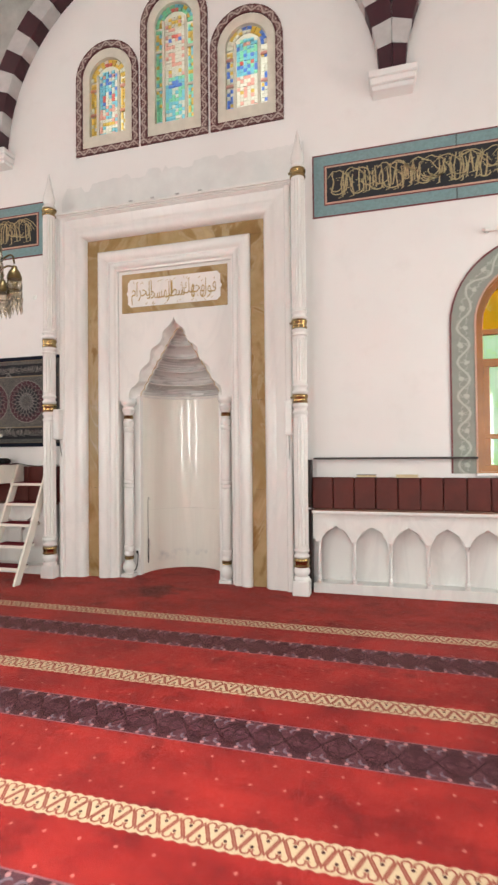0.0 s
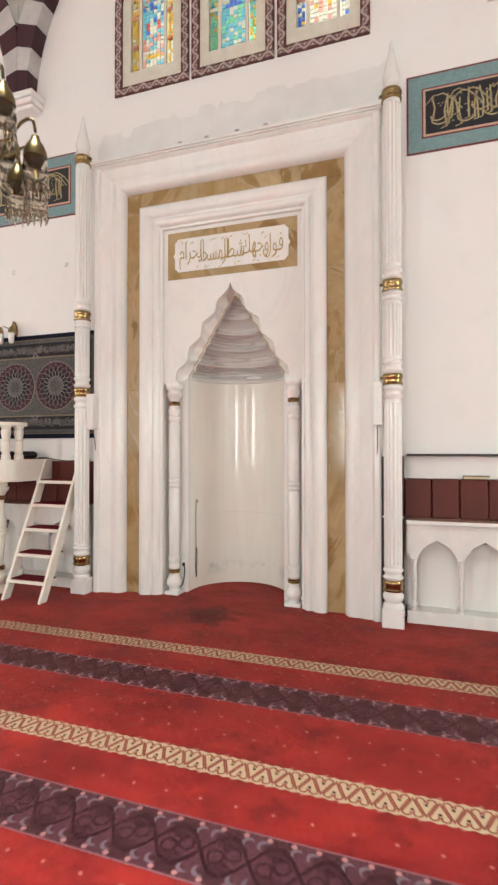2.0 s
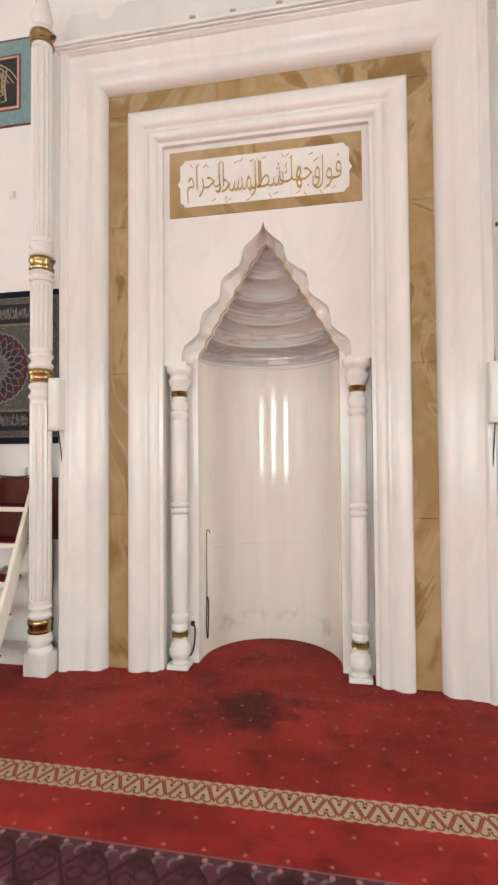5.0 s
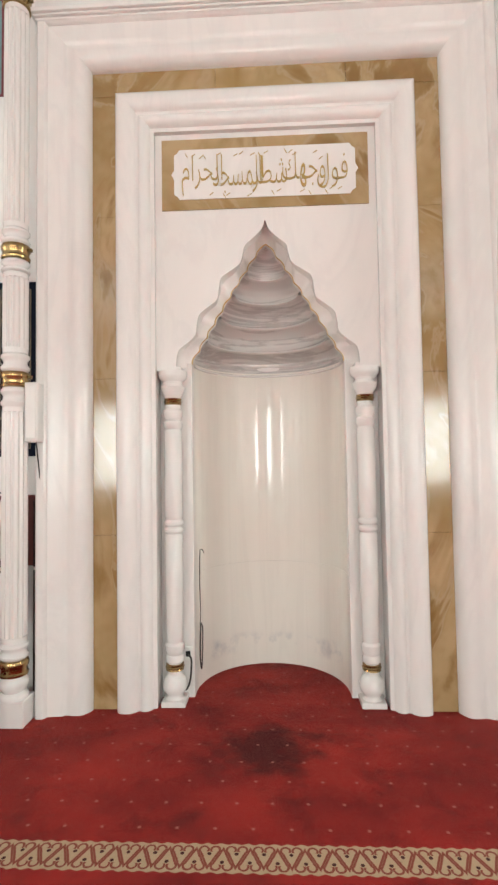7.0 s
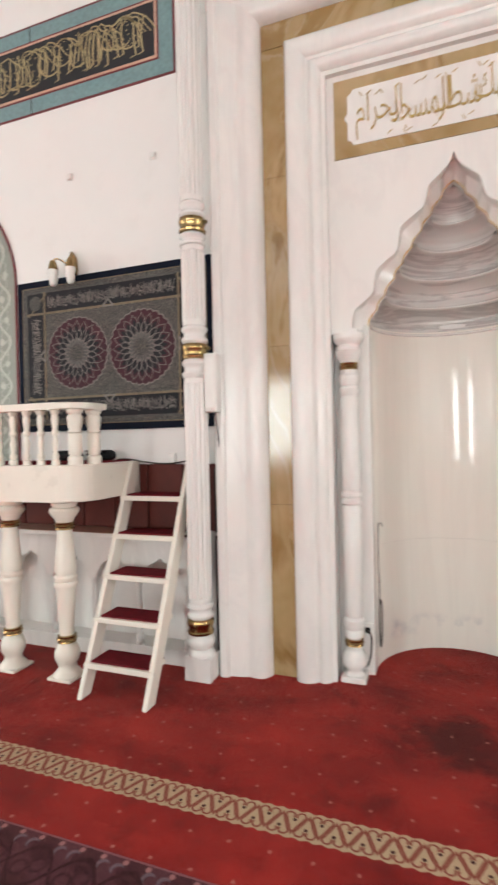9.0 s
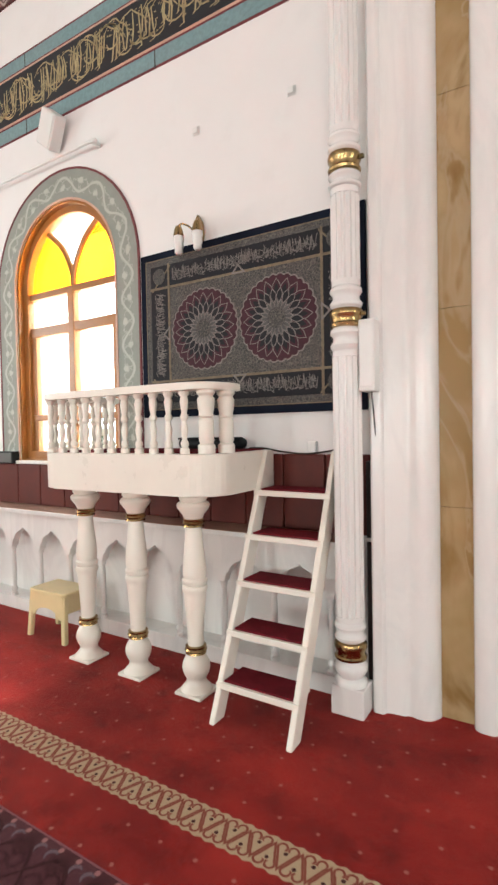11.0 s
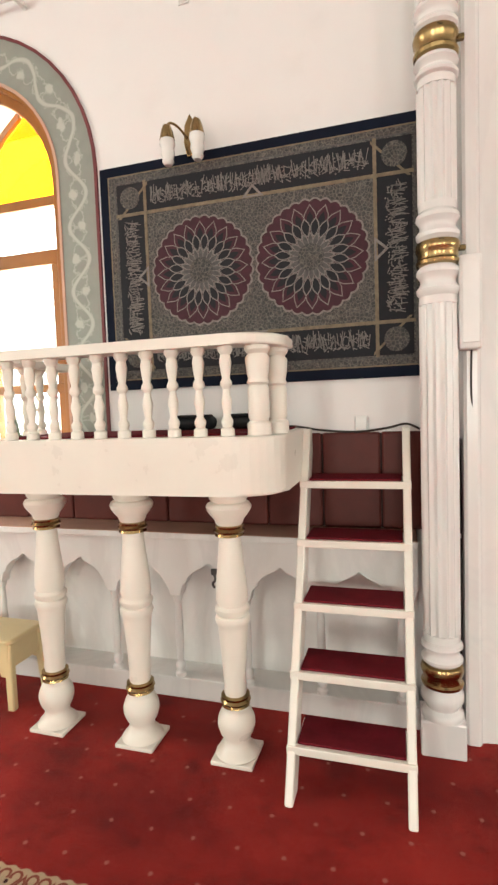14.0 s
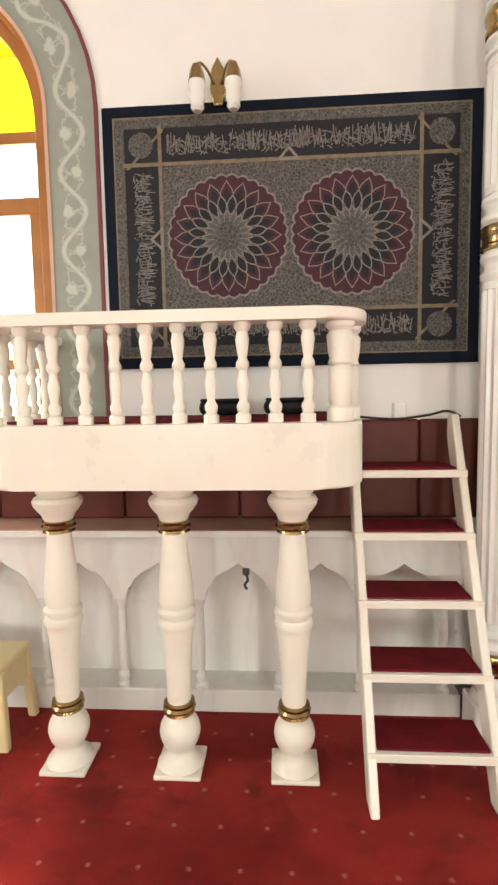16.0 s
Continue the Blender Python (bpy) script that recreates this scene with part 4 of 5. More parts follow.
# ---- the tall columns at the mihrab's sides ----
def tall_column():
    col = thing("tall_column", (0, 0, 0), "slender fluted white marble column with brass rings and a spire", "column", "columns beside the mihrab")
    part("plinth", block(-0.096, 0.096, -0.070, 0.096, 0, 0.15, 0.008), MARBLE, col)
    part("base", lathe([(0.090, 0.15), (0.092, 0.165), (0.085, 0.18), (0.07, 0.19), (0.078, 0.205), (0.092, 0.225), (0.092, 0.25), (0.08, 0.268), (0.074, 0.278)], seg=28), MARBLE, col, "", True)
    ring_z = (0.325, 1.993, 2.758, 4.318)
    for z in ring_z:
        part("brass_ring", lathe([(0.074, z - 0.047), (0.089, z - 0.042), (0.092, z - 0.030), (0.084, z - 0.022), (0.083, z), (0.091, z + 0.012), (0.093, z + 0.028), (0.087, z + 0.042), (0.074, z + 0.047)], seg=28), BRASS, col, "polished brass ring", True)
    for z0, z1 in ((0.372, 0.47), (1.83, 1.946), (2.040, 2.15), (2.63, 2.711), (2.805, 2.90)):
        h = z1 - z0
        part("moulding", lathe([(0.074, z0), (0.088, z0 + 0.12 * h), (0.09, z0 + 0.25 * h), (0.076, z0 + 0.40 * h), (0.073, z0 + 0.5 * h), (0.076, z0 + 0.6 * h), (0.09, z0 + 0.75 * h), (0.088, z0 + 0.88 * h), (0.074, z1)], seg=28), MARBLE, col, "", True)
    for z0, z1 in ((0.47, 1.83), (2.15, 2.63), (2.90, 4.271)):
        bm = lathe([(0.078, z0), (0.080, z0 + 0.03)], seg=112)
        lathe([(0.080, z0 + 0.03), (0.080, z0 + 0.05), (0.080, z1 - 0.05), (0.080, z1 - 0.03)], seg=112, flute=14, depth=0.011, bm=bm)
        lathe([(0.080, z1 - 0.03), (0.078, z1)], seg=112, bm=bm)
        part("shaft", bm, MARBLE, col, "fluted shaft")
    part("spire", lathe([(0.074, 4.365), (0.086, 4.378), (0.075, 4.393), (0.062, 4.413), (0.076, 4.45), (0.078, 4.48), (0.062, 4.54), (0.035, 4.64), (0.018, 4.73), (0.002, 4.79)], seg=20), MARBLE, col, "", True)
    for z in ring_z[1:]:
        part("brass_tie", block(0.07, 0.112, -0.012, 0.010, z + 0.006, z + 0.026, 0.003), BRONZE, col)
    return col


left_col = tall_column()
left_col.location, left_col.scale = (-3.895, 5.155, 0), (0.9, 0.9, 1)
right_col = copy_thing(left_col, pose(-0.902, 5.160, 0, 0, 0, 180))


# ---- column loudspeakers ----
def column_speaker(x):
    s = thing("column_speaker", (x, 5.16, 1.62), "white slim column loudspeaker on the mihrab's edge", "loudspeaker", "column loudspeakers")
    part("case", block(x - 0.041, x + 0.041, 5.118, 5.204, 1.622, 1.975, 0.010, 3), WHITE_PLASTIC, s, "", True)
    part("grille", block(x - 0.031, x + 0.031, 5.113, 5.119, 1.645, 1.952, 0.003), WHITE_PLASTIC, s)
    for z in (1.70, 1.90):
        part("bracket", block(x - 0.012, x + 0.012, 5.200, 5.222, z - 0.012, z + 0.012, 0.002), WHITE_PLASTIC, s)
    return s


column_speaker(-3.783)
column_speaker(-1.020)


# ---- inscription bands ----
def inscription_band(x0, x1, open_left):
    b = thing("inscription_band", (x0, WALL, 3.95), "black wall frieze with gold Arabic calligraphy in a teal border", "inscription", "inscription bands")
    z0, z1 = 3.955, 4.635
    specs = (("red_border", 0.0, RED_LINE, 0.004), ("teal_border", 0.016, TEAL, 0.006), ("red_inner_border", 0.125, RED_LINE, 0.008), ("salmon_line", 0.137, CREAM_LINE, 0.010), ("black_field", 0.155, FIELD, 0.012))
    for nm, d, m, t in specs:
        l, r = (x0, x1 - d) if open_left else (x0 + d, x1)
        part(nm, block(l, r, WALL - t, WALL + 0.002, z0 + d, z1 - d), m, b)
    rnd = random.Random(11 if open_left else 12)
    bm = bmesh.new()
    lo, hi = (x0, x1 - 0.19) if open_left else (x0 + 0.19, x1)
    zb, zt = z0 + 0.19, z1 - 0.19

    def stroke(pts, w0):
        prev = None
        n = len(pts)
        for i, (a, c) in enumerate(pts):
            q = pts[min(i + 1, n - 1)]
            p = pts[max(i - 1, 0)]
            t = Vector((q[0] - p[0], q[1] - p[1])).normalized()
            w = w0 * (0.35 + 0.65 * math.sin(math.pi * (0.15 + 0.8 * i / (n - 1))))
            cur = [bm.verts.new((a - t.y * w, WALL - 0.0145, c + t.x * w)), bm.verts.new((a + t.y * w, WALL - 0.0145, c - t.x * w))]
            if prev:
                bm.faces.new((prev[0], prev[1], cur[1], cur[0]))
            prev = cur
    x = lo + 0.04
    while x < hi - 0.06:
        h = zt - zb
        k = rnd.random()
        base = zb + rnd.uniform(0.0, 0.35) * h
        if k < 0.55:
            tip = zb + rnd.uniform(0.75, 1.0) * h
            stroke([(x + rnd.uniform(-0.03, 0.03), tip), (x, (tip + base) / 2), (x + rnd.uniform(-0.02, 0.02), base), (x - 0.03, base - 0.01)], 0.0075)
        elif k < 0.8:
            r = rnd.uniform(0.05, 0.10)
            a0 = rnd.uniform(2.7, 3.5)
            stroke([(x + r * math.cos(a0 + t * 0.4), base + r * 0.75 + r * 0.8 * math.sin(a0 + t * 0.4)) for t in range(9)], 0.0065)
        else:
            stroke([(x + 0.16 - 0.3 * t / 8, zb + (0.42 + rnd.uniform(0, 0.1) + 0.5 * math.sin(t * 0.33)) * h) for t in range(9)], 0.0055)
        for _ in range(2):
            dx, dz, q = rnd.uniform(-0.05, 0.05), rnd.uniform(0.1, 0.95) * h, 0.008
            stroke([(x + dx - q, zb + dz), (x + dx, zb + dz + q * 0.6), (x + dx + q, zb + dz)], 0.0045)
        x += rnd.uniform(0.014, 0.03)
    part("lettering", bm, GOLD_LETTER, b, "gold pen strokes of the calligraphy")
    x = x0 + (1.20 if open_left else 1.45)
    while x < x1 - 0.3:
        for za, zb2 in ((z0 + 0.004, z0 + 0.124), (z1 - 0.124, z1 - 0.004)):
            part("tile_joint", block(x - 0.004, x + 0.004, WALL - 0.0075, WALL, za, zb2), DARK_WOOD, b)
        x += 1.42
    return b


inscription_band(XL, -4.13, True)
inscription_band(-0.79, XR, False)


# ---- marble arcade seats, ledges and red backs along the north wall ----
def arcade(x0, x1, phase, name_label):
    a = thing("arcade_dado", (x0, 5.24, 0), name_label, "dado", "arcaded dadoes")
    part("plinth", block(x0, x1, 5.258, WALL, 0, 0.105, 0.006), DADO, a)
    part("back_panel", block(x0, x1, 5.424, WALL, 0.105, 0.824), DADO, a)
    pitch, spring, apex = 0.3555, 0.535, 0.690
    pts, posts = [(x1, 0.825), (x0, 0.825)], []
    n = int((x1 - x0) / pitch) + 2
    first = math.floor((x0 - phase) / pitch)
    low = []
    for k in range(first, first + n + 1):
        c = phase + k * pitch
        side = [(0.1777, spring - 0.012), (0.150, spring - 0.012), (0.146, spring + 0.010), (0.136, spring + 0.040), (0.120, spring + 0.052), (0.110, spring + 0.078), (0.088, spring + 0.100),
                (0.060, spring + 0.118), (0.030, spring + 0.132), (0.012, spring + 0.146)]
        for u, z in [(-q, z) for q, z in side] + [(0, apex)] + side[:0:-1]:
            if x0 <= c + u <= x1:
                low.append((c + u, z))
        if x0 + 0.03 < c + pitch / 2 < x1 - 0.03:
            posts.append(c + pitch / 2)
    pts += [(x0, spring)] + low + [(x1, spring)]
    part("arch_screen", plate([pts[::-1]], 5.252, 5.312, 0.003), DADO, a)
    rail = lathe([(0.028, 0.105), (0.028, 0.122), (0.017, 0.132), (0.025, 0.150), (0.025, 0.168), (0.015, 0.182), (0.017, 0.21), (0.021, 0.31), (0.017, 0.46), (0.015, 0.482), (0.023, 0.497), (0.023, 0.508), (0.027, 0.524)], seg=12)
    ob0 = None
    for px in posts:
        if ob0 is None:
            ob0 = part("colonnette", rail, DADO, a, "", True)
            me = ob0.data
        else:
            ob0 = part("colonnette", me, DADO, a, "", False)
        ob0.matrix_parent_inverse = Matrix.Translation((px - x0, 5.284 - 5.24, 0))
    return a


def ledge(x0, x1):
    l = thing("ledge", (x0, 5.2, 0.825), "pale varnished ledge on top of the arcaded dado", "ledge", "ledges")
    part("board", block(x0, x1, 5.195, WALL, 0.826, 0.852, 0.006), LEDGE_WOOD, l)
    part("nosing", block(x0, x1, 5.188, 5.196, 0.822, 0.850, 0.003), DADO, l)
    return l


def red_back(x0, x1, z1, width, y=5.405):
    b = thing("panelled_back", (x0, y, 0.852), "oxblood red board panelling behind the ledge", "panelling", "wall panelling")
    n = max(1, round((x1 - x0) / width))
    w = (x1 - x0) / n
    for k in range(n):
        part("panel", block(x0 + k * w + 0.003, x0 + (k + 1) * w - 0.003, y, WALL - 0.004, 0.853, z1, 0.010), RED_BOARD, b)
    part("backing", block(x0, x1, WALL - 0.006, WALL + 0.001, 0.853, z1 - 0.006), DARK_WOOD, b)
    return b


arcade(XL, -3.98, -4.228, "white marble arcaded dado with small turned colonnettes")
arcade(-0.80, XR, -0.565, "white marble arcaded dado with small turned colonnettes")
ledge(XL, -3.98)
ledge(-0.80, XR)
red_back(XL, -5.48, 1.195, 0.30)
red_back(-5.48, -3.86, 1.30, 0.27)
red_back(-0.82, XR, 1.18, 0.22, 5.36)

# dark shelf rail over the panelling, books on the panelling
shelf = thing("wall_shelf", (-0.75, 5.33, 1.37), "dark wooden shelf rail with a white back board", "shelf")
part("board", block(-0.80, 0.80, 5.345, WALL, 1.368, 1.388, 0.004), DARK_WOOD, shelf)
part("back_board", block(-0.78, 0.56, WALL - 0.012, WALL + 0.001, 1.18, 1.366), PLASTER, shelf)
for x0, x1, cover in ((-0.36, -0.16, BOOK), (0.03, 0.25, PAPER)):
    bk = thing("book", (x0, 5.36, 1.18), "closed book lying on the panelling's top", "book", "books")
    part("cover", block(x0, x1, 5.355, 5.43, 1.180, 1.184), cover, bk)
    part("pages", block(x0 + 0.006, x1 - 0.006, 5.360, 5.425, 1.184, 1.204), PAPER, bk)
    part("cover", block(x0, x1, 5.355, 5.43, 1.204, 1.209), cover, bk)

# dark blocks stand in for shaded gaps; the right one also a brown post
for x0, x1, zt in ((-0.998, -0.822, 1.366), (-3.855, -3.802, 1.27)):
    post_ = thing("end_post", (x0, 5.36, 0), "dark upright block standing in for the dark gap beside the column", "post", "end posts")
    part("upright", block(x0, x1, 5.30, WALL - 0.002, 0, zt, 0.006), DARK_WOOD, post_)
    part("shelf", block(x0, x1, 5.285, 5.30, 0.85, 0.868, 0.003), DADO, post_, "white shelf edge")

# curtain rods over the tall windows
for x0, x1 in ((LEFT_WIN - 0.95, LEFT_WIN + 0.49), (0.90, 2.0)):
    rod = thing("curtain_rod", ((x0 + x1) / 2, 5.38, 3.60), "thin white metal curtain rod above the tall window", "rod", "curtain rods")
    tube("rod", [(x0, 5.36, 3.585), (x1, 5.36, 3.60)], 0.012, WHITE_PLASTIC, rod)
    for x in (x0 + 0.03, x1 - 0.03):
        part("bracket", block(x - 0.012, x + 0.012, 5.35, WALL, 3.585, 3.612, 0.003), WHITE_PLASTIC, rod)
        part("end_knob", lathe([(0.002, 3.57), (0.02, 3.58), (0.024, 3.592), (0.02, 3.605), (0.002, 3.615)], x + (0.03 if x > (x0 + x1) / 2 else -0.03), 5.36, 12), WHITE_PLASTIC, rod, "", True)

# small tilted wall loudspeaker
spk = thing("wall_speaker", (-6.37, 5.36, 3.82), "small white box loudspeaker tilted on the wall", "loudspeaker")
cab = block(-0.10, 0.10, -0.05, 0.05, -0.13, 0.13, 0.012)
bmesh.ops.transform(cab, matrix=pose(-6.37, 5.355, 3.82, 12, 38, 0), verts=cab.verts)
part("case", cab, WHITE_PLASTIC, spk)
grl = block(-0.085, 0.085, -0.056, -0.05, -0.115, 0.115, 0.004)
bmesh.ops.transform(grl, matrix=pose(-6.37, 5.355, 3.82, 12, 38, 0), verts=grl.verts)
part("grille", grl, WHITE_PLASTIC, spk)
part("bracket", block(-6.385, -6.355, 5.38, WALL, 3.80, 3.84, 0.003), WHITE_PLASTIC, spk)


# ---- the preacher's raised seat ----
kursu = thing("preacher_platform", (-5.15, 4.92, 0), "white painted wooden preacher's platform on turned posts with a balustrade", "platform")


def rounded(x0, x1, y0, y1, r, n=8):
    """Plan of the platform: rounded front corners."""
    pts = [(x1, y1), (x0, y1)]
    pts += [(x0 + r - r * math.cos(math.pi / 2 * i / n), y0 + r - r * math.sin(math.pi / 2 * i / n)) for i in range(n + 1)]
    pts += [(x1 - r + r * math.sin(math.pi / 2 * i / n), y0 + r - r * math.cos(math.pi / 2 * i / n)) for i in range(n + 1)]
    return pts


def slab(plan, z0, z1, bevel=0.0):
    bm = bmesh.new()
    lo = [bm.verts.new((a, b, z0)) for a, b in plan]
    hi = [bm.verts.new((a, b, z1)) for a, b in plan]
    n = len(plan)
    bm.faces.new(lo[::-1])
    top = bm.faces.new(hi)
    for i in range(n):
        j = (i + 1) % n
        bm.faces.new((lo[i], lo[j], hi[j], hi[i]))
    if bevel:
        bmesh.ops.bevel(bm, geom=[e for e in bm.edges if abs(e.verts[0].co.z - e.verts[1].co.z) < 1e-6], offset=bevel, segments=2, affect="EDGES", profile=0.5)
    return bm


PX0, PX1, PY0 = -5.83, -4.46, 4.755
part("deck", slab(rounded(PX0, PX1, PY0, 5.40, 0.17), 1.105, 1.325, 0.010), PAINTED, kursu)
part("deck_carpet", slab(rounded(PX0 + 0.06, PX1 - 0.06, PY0 + 0.10, 5.39, 0.12), 1.325, 1.333), RED_PILE, kursu, "red carpet on the deck")


def rail_loop(z0, z1):
    """The handrail: left side, front and the start of the right side, in plan like a bent bow."""
    n = 8
    def line(g, r):
        pts = [(PX0 + g, 5.39)]
        pts += [(PX0 + g + r - r * math.cos(math.pi / 2 * i / n), PY0 + g + r - r * math.sin(math.pi / 2 * i / n)) for i in range(n + 1)]
        pts += [(PX1 - g - r + r * math.sin(math.pi / 2 * i / n), PY0 + g + r - r * math.cos(math.pi / 2 * i / n)) for i in range(n + 1)]
        return pts + [(PX1 - g, 5.02)]
    return slab(line(-0.012, 0.18) + line(0.095, 0.085)[::-1], z0, z1, 0.008)


part("handrail", rail_loop(1.655, 1.695), PAINTED, kursu)
bal_prof = [(0.026, 1.326), (0.026, 1.352), (0.017, 1.36), (0.022, 1.375), (0.022, 1.385), (0.013, 1.40), (0.016, 1.425), (0.021, 1.455), (0.014, 1.485), (0.013, 1.50), (0.022, 1.512), (0.022, 1.524),
            (0.014, 1.54), (0.018, 1.56), (0.023, 1.60), (0.018, 1.625), (0.028, 1.64), (0.028, 1.656)]
bal = None
spots = [(PX0 + 0.045, 5.30 - k * 0.107) for k in range(5)]
spots += [(PX0 + 0.10 + k * 0.1075, PY0 + 0.042) for k in range(12) if PX0 + 0.10 + k * 0.1075 < PX1 - 0.16]
for x, y in spots:
    if bal is None:
        bal = part("baluster", lathe(bal_prof, seg=14), PAINTED, kursu, "", True)
        bal_me = bal.data
    else:
        bal = part("baluster", bal_me, PAINTED, kursu)
    bal.matrix_parent_inverse = Matrix.Translation((x + 5.15, y - 4.92, 0))
for x, y in ((PX1 - 0.085, PY0 + 0.085), (PX1 - 0.045, 4.965)):
    part("newel", lathe([(0.045, 1.326), (0.045, 1.37), (0.034, 1.38), (0.040, 1.395), (0.040, 1.50), (0.034, 1.51), (0.042, 1.52), (0.036, 1.535), (0.042, 1.56), (0.046, 1.61), (0.036, 1.625), (0.048, 1.64), (0.048, 1.656)], x, y, 20), PAINTED, kursu, "", True)
for x, y in ((-4.708, 4.925), (-5.145, 4.928), (-5.583, 4.930)):
    base = block(-0.088, 0.088, -0.088, 0.088, 0, 0.018, 0.004)
    bmesh.ops.transform(base, matrix=pose(x, y, 0), verts=base.verts)
    part("post_foot", base, PAINTED, kursu)
    prof = spline([(0.088, 0.020), (0.080, 0.032), (0.060, 0.055), (0.054, 0.082), (0.066, 0.105), (0.076, 0.140), (0.072, 0.172), (0.058, 0.200), (0.048, 0.218)], 3)
    prof += [(0.048, 0.265), (0.052, 0.28)] + spline([(0.050, 0.30), (0.054, 0.38), (0.062, 0.48), (0.069, 0.555)], 4)
    prof += [(0.075, 0.565), (0.080, 0.58), (0.075, 0.595), (0.066, 0.60), (0.078, 0.615), (0.078, 0.628), (0.066, 0.64)] + spline([(0.072, 0.66), (0.070, 0.72), (0.058, 0.82), (0.050, 0.90), (0.048, 0.925)], 4)
    prof += [(0.048, 0.965)]
    prof = [(q * (0.90 if z > 0.21 else 1.02), z) for q, z in prof]
    part("post", lathe(prof, x, y, 28), PAINTED, kursu, "", True)
    part("post_cap", lathe([(0.048, 0.962), (0.056, 0.975), (0.060, 0.988), (0.073, 1.003), (0.088, 1.025), (0.092, 1.040), (0.084, 1.054), (0.069, 1.060), (0.078, 1.073), (0.078, 1.087), (0.066, 1.093), (0.066, 1.106)], x, y, 28), PAINTED, kursu, "", True)
    for z in (0.242, 0.943):
        part("brass_ring", lathe([(0.048, z - 0.024), (0.059, z - 0.02), (0.056, z - 0.01), (0.063, z), (0.056, z + 0.01), (0.059, z + 0.02), (0.048, z + 0.024)], x, y, 24), BRASS, kursu, "polished brass ring", True)

# steep stair beside it
stair = thing("ladder_stair", (-4.235, 4.75, 0), "steep white wooden stair with red carpeted treads beside the platform", "stair")
SX0, SX1 = -4.462, -4.005


def stile(x0, x1):
    bm = bmesh.new()
    side = [(4.695, 0.0), (4.79, 0.0), (4.965, 0.38), (5.13, 0.76), (5.33, 1.22), (5.33, 1.325), (5.275, 1.325)]
    lo = [bm.verts.new((x0, y, z)) for y, z in side]
    hi = [bm.verts.new((x1, y, z)) for y, z in side]
    n = len(side)
    bm.faces.new(lo)
    bm.faces.new(hi[::-1])
    for i in range(n):
        j = (i + 1) % n
        bm.faces.new((lo[i], hi[i], hi[j], lo[j]))
    bmesh.ops.bevel(bm, geom=bm.edges[:], offset=0.005, segments=1, affect="EDGES")
    return bm


part("stile", stile(SX0, SX0 + 0.032), PAINTED, stair)
part("stile", stile(SX1 - 0.032, SX1), PAINTED, stair)
for k in range(5):
    z, y = 0.185 + 0.231 * k, 4.775 + 0.100 * k
    tread = part("tread", block(SX0 + 0.030, SX1 - 0.030, y, y + 0.19, z - 0.033, z - 0.004, 0.005), PAINTED, stair)
    part("tread_carpet", block(SX0 + 0.036, SX1 - 0.036, y + 0.012, y + 0.185, z - 0.004, z + 0.006, 0.003), RED_PILE, tread, "red carpet strip")
    part("tread_nosing", block(SX0 - 0.002, SX1 + 0.002, y - 0.008, y + 0.004, z - 0.034, z - 0.003, 0.003), PAINTED, tread)
cord = thing("cable", (-4.5, 5.39, 1.30), "dark cable sagging along the panelling's top", "cable")
tube("cord", spline([(-4.62, 5.385, 1.335), (-4.52, 5.385, 1.335), (-4.40, 5.385, 1.315), (-4.24, 5.385, 1.303), (-4.10, 5.385, 1.318), (-4.02, 5.385, 1.335), (-3.96, 5.385, 1.31)]), 0.005, CABLE, cord)
sw = thing("wall_socket", (-4.22, 5.43, 1.30), "small white wall socket above the panelling", "socket")
part("plate", block(-4.245, -4.185, 5.415, WALL, 1.302, 1.375, 0.006), WHITE_PLASTIC, sw)
part("cover", block(-4.238, -4.192, 5.410, 5.416, 1.310, 1.365, 0.002), WHITE_PLASTIC, sw)

# dark box shapes lying on the platform's deck at the back
for x in (-4.72, -5.0):
    bx_ = thing("black_bag", (x, 5.30, 1.333), "small black bag lying on the platform's deck", "bag", "bags on the deck")
    part("body", block(x - 0.10, x + 0.10, 5.27, 5.38, 1.333, 1.40, 0.03, 3), DARK, bx_, "", True)
    part("flap", block(x - 0.09, x + 0.09, 5.265, 5.33, 1.392, 1.405, 0.005, 2), DARK, bx_, "", True)

# ---- plastic stool ----
stool = thing("plastic_stool", (-6.06, 5.05, 0), "small cream plastic step stool beside the dado", "stool")
SH = 0.345
part("seat", slab(rounded(-6.25, -5.87, 4.965, 5.22, 0.03, 4), SH - 0.025, SH, 0.008), CREAM_PLASTIC, stool)
for sx, sy in ((-1, -1), (1, -1), (-1, 1), (1, 1)):
    bm = bmesh.new()
    x, y = -6.06 + sx * 0.165, 5.0925 + sy * 0.10
    bmesh.ops.create_cube(bm, size=1, matrix=Matrix.Translation((x, y, (SH - 0.025) / 2)) @ Matrix.Diagonal((0.045, 0.035, SH - 0.02, 1)))
    for v in bm.verts:
        if v.co.z < 0.1:
            v.co.x += sx * 0.025
            v.co.y += sy * 0.020
            v.co.x = v.co.x - sx * 0.006 if abs(v.co.x + 6.06) > 0.18 else v.co.x
            v.co.z = 0.0
    bmesh.ops.bevel(bm, geom=bm.edges[:], offset=0.006, segments=1, affect="EDGES")
    part("leg", bm, CREAM_PLASTIC, stool)
for y in (4.975, 5.20):
    pts = [(-6.235, SH - 0.02), (-5.885, SH - 0.02), (-5.89, 0.16)] + [(-6.06 + 0.13 * math.cos(a), 0.16 + 0.065 * math.sin(a)) for a in [math.pi * k / 8 for k in range(9)]] + [(-6.23, 0.16)]
    part("apron", plate([pts[::-1]], y - 0.006, y + 0.006, 0.002), CREAM_PLASTIC, stool)
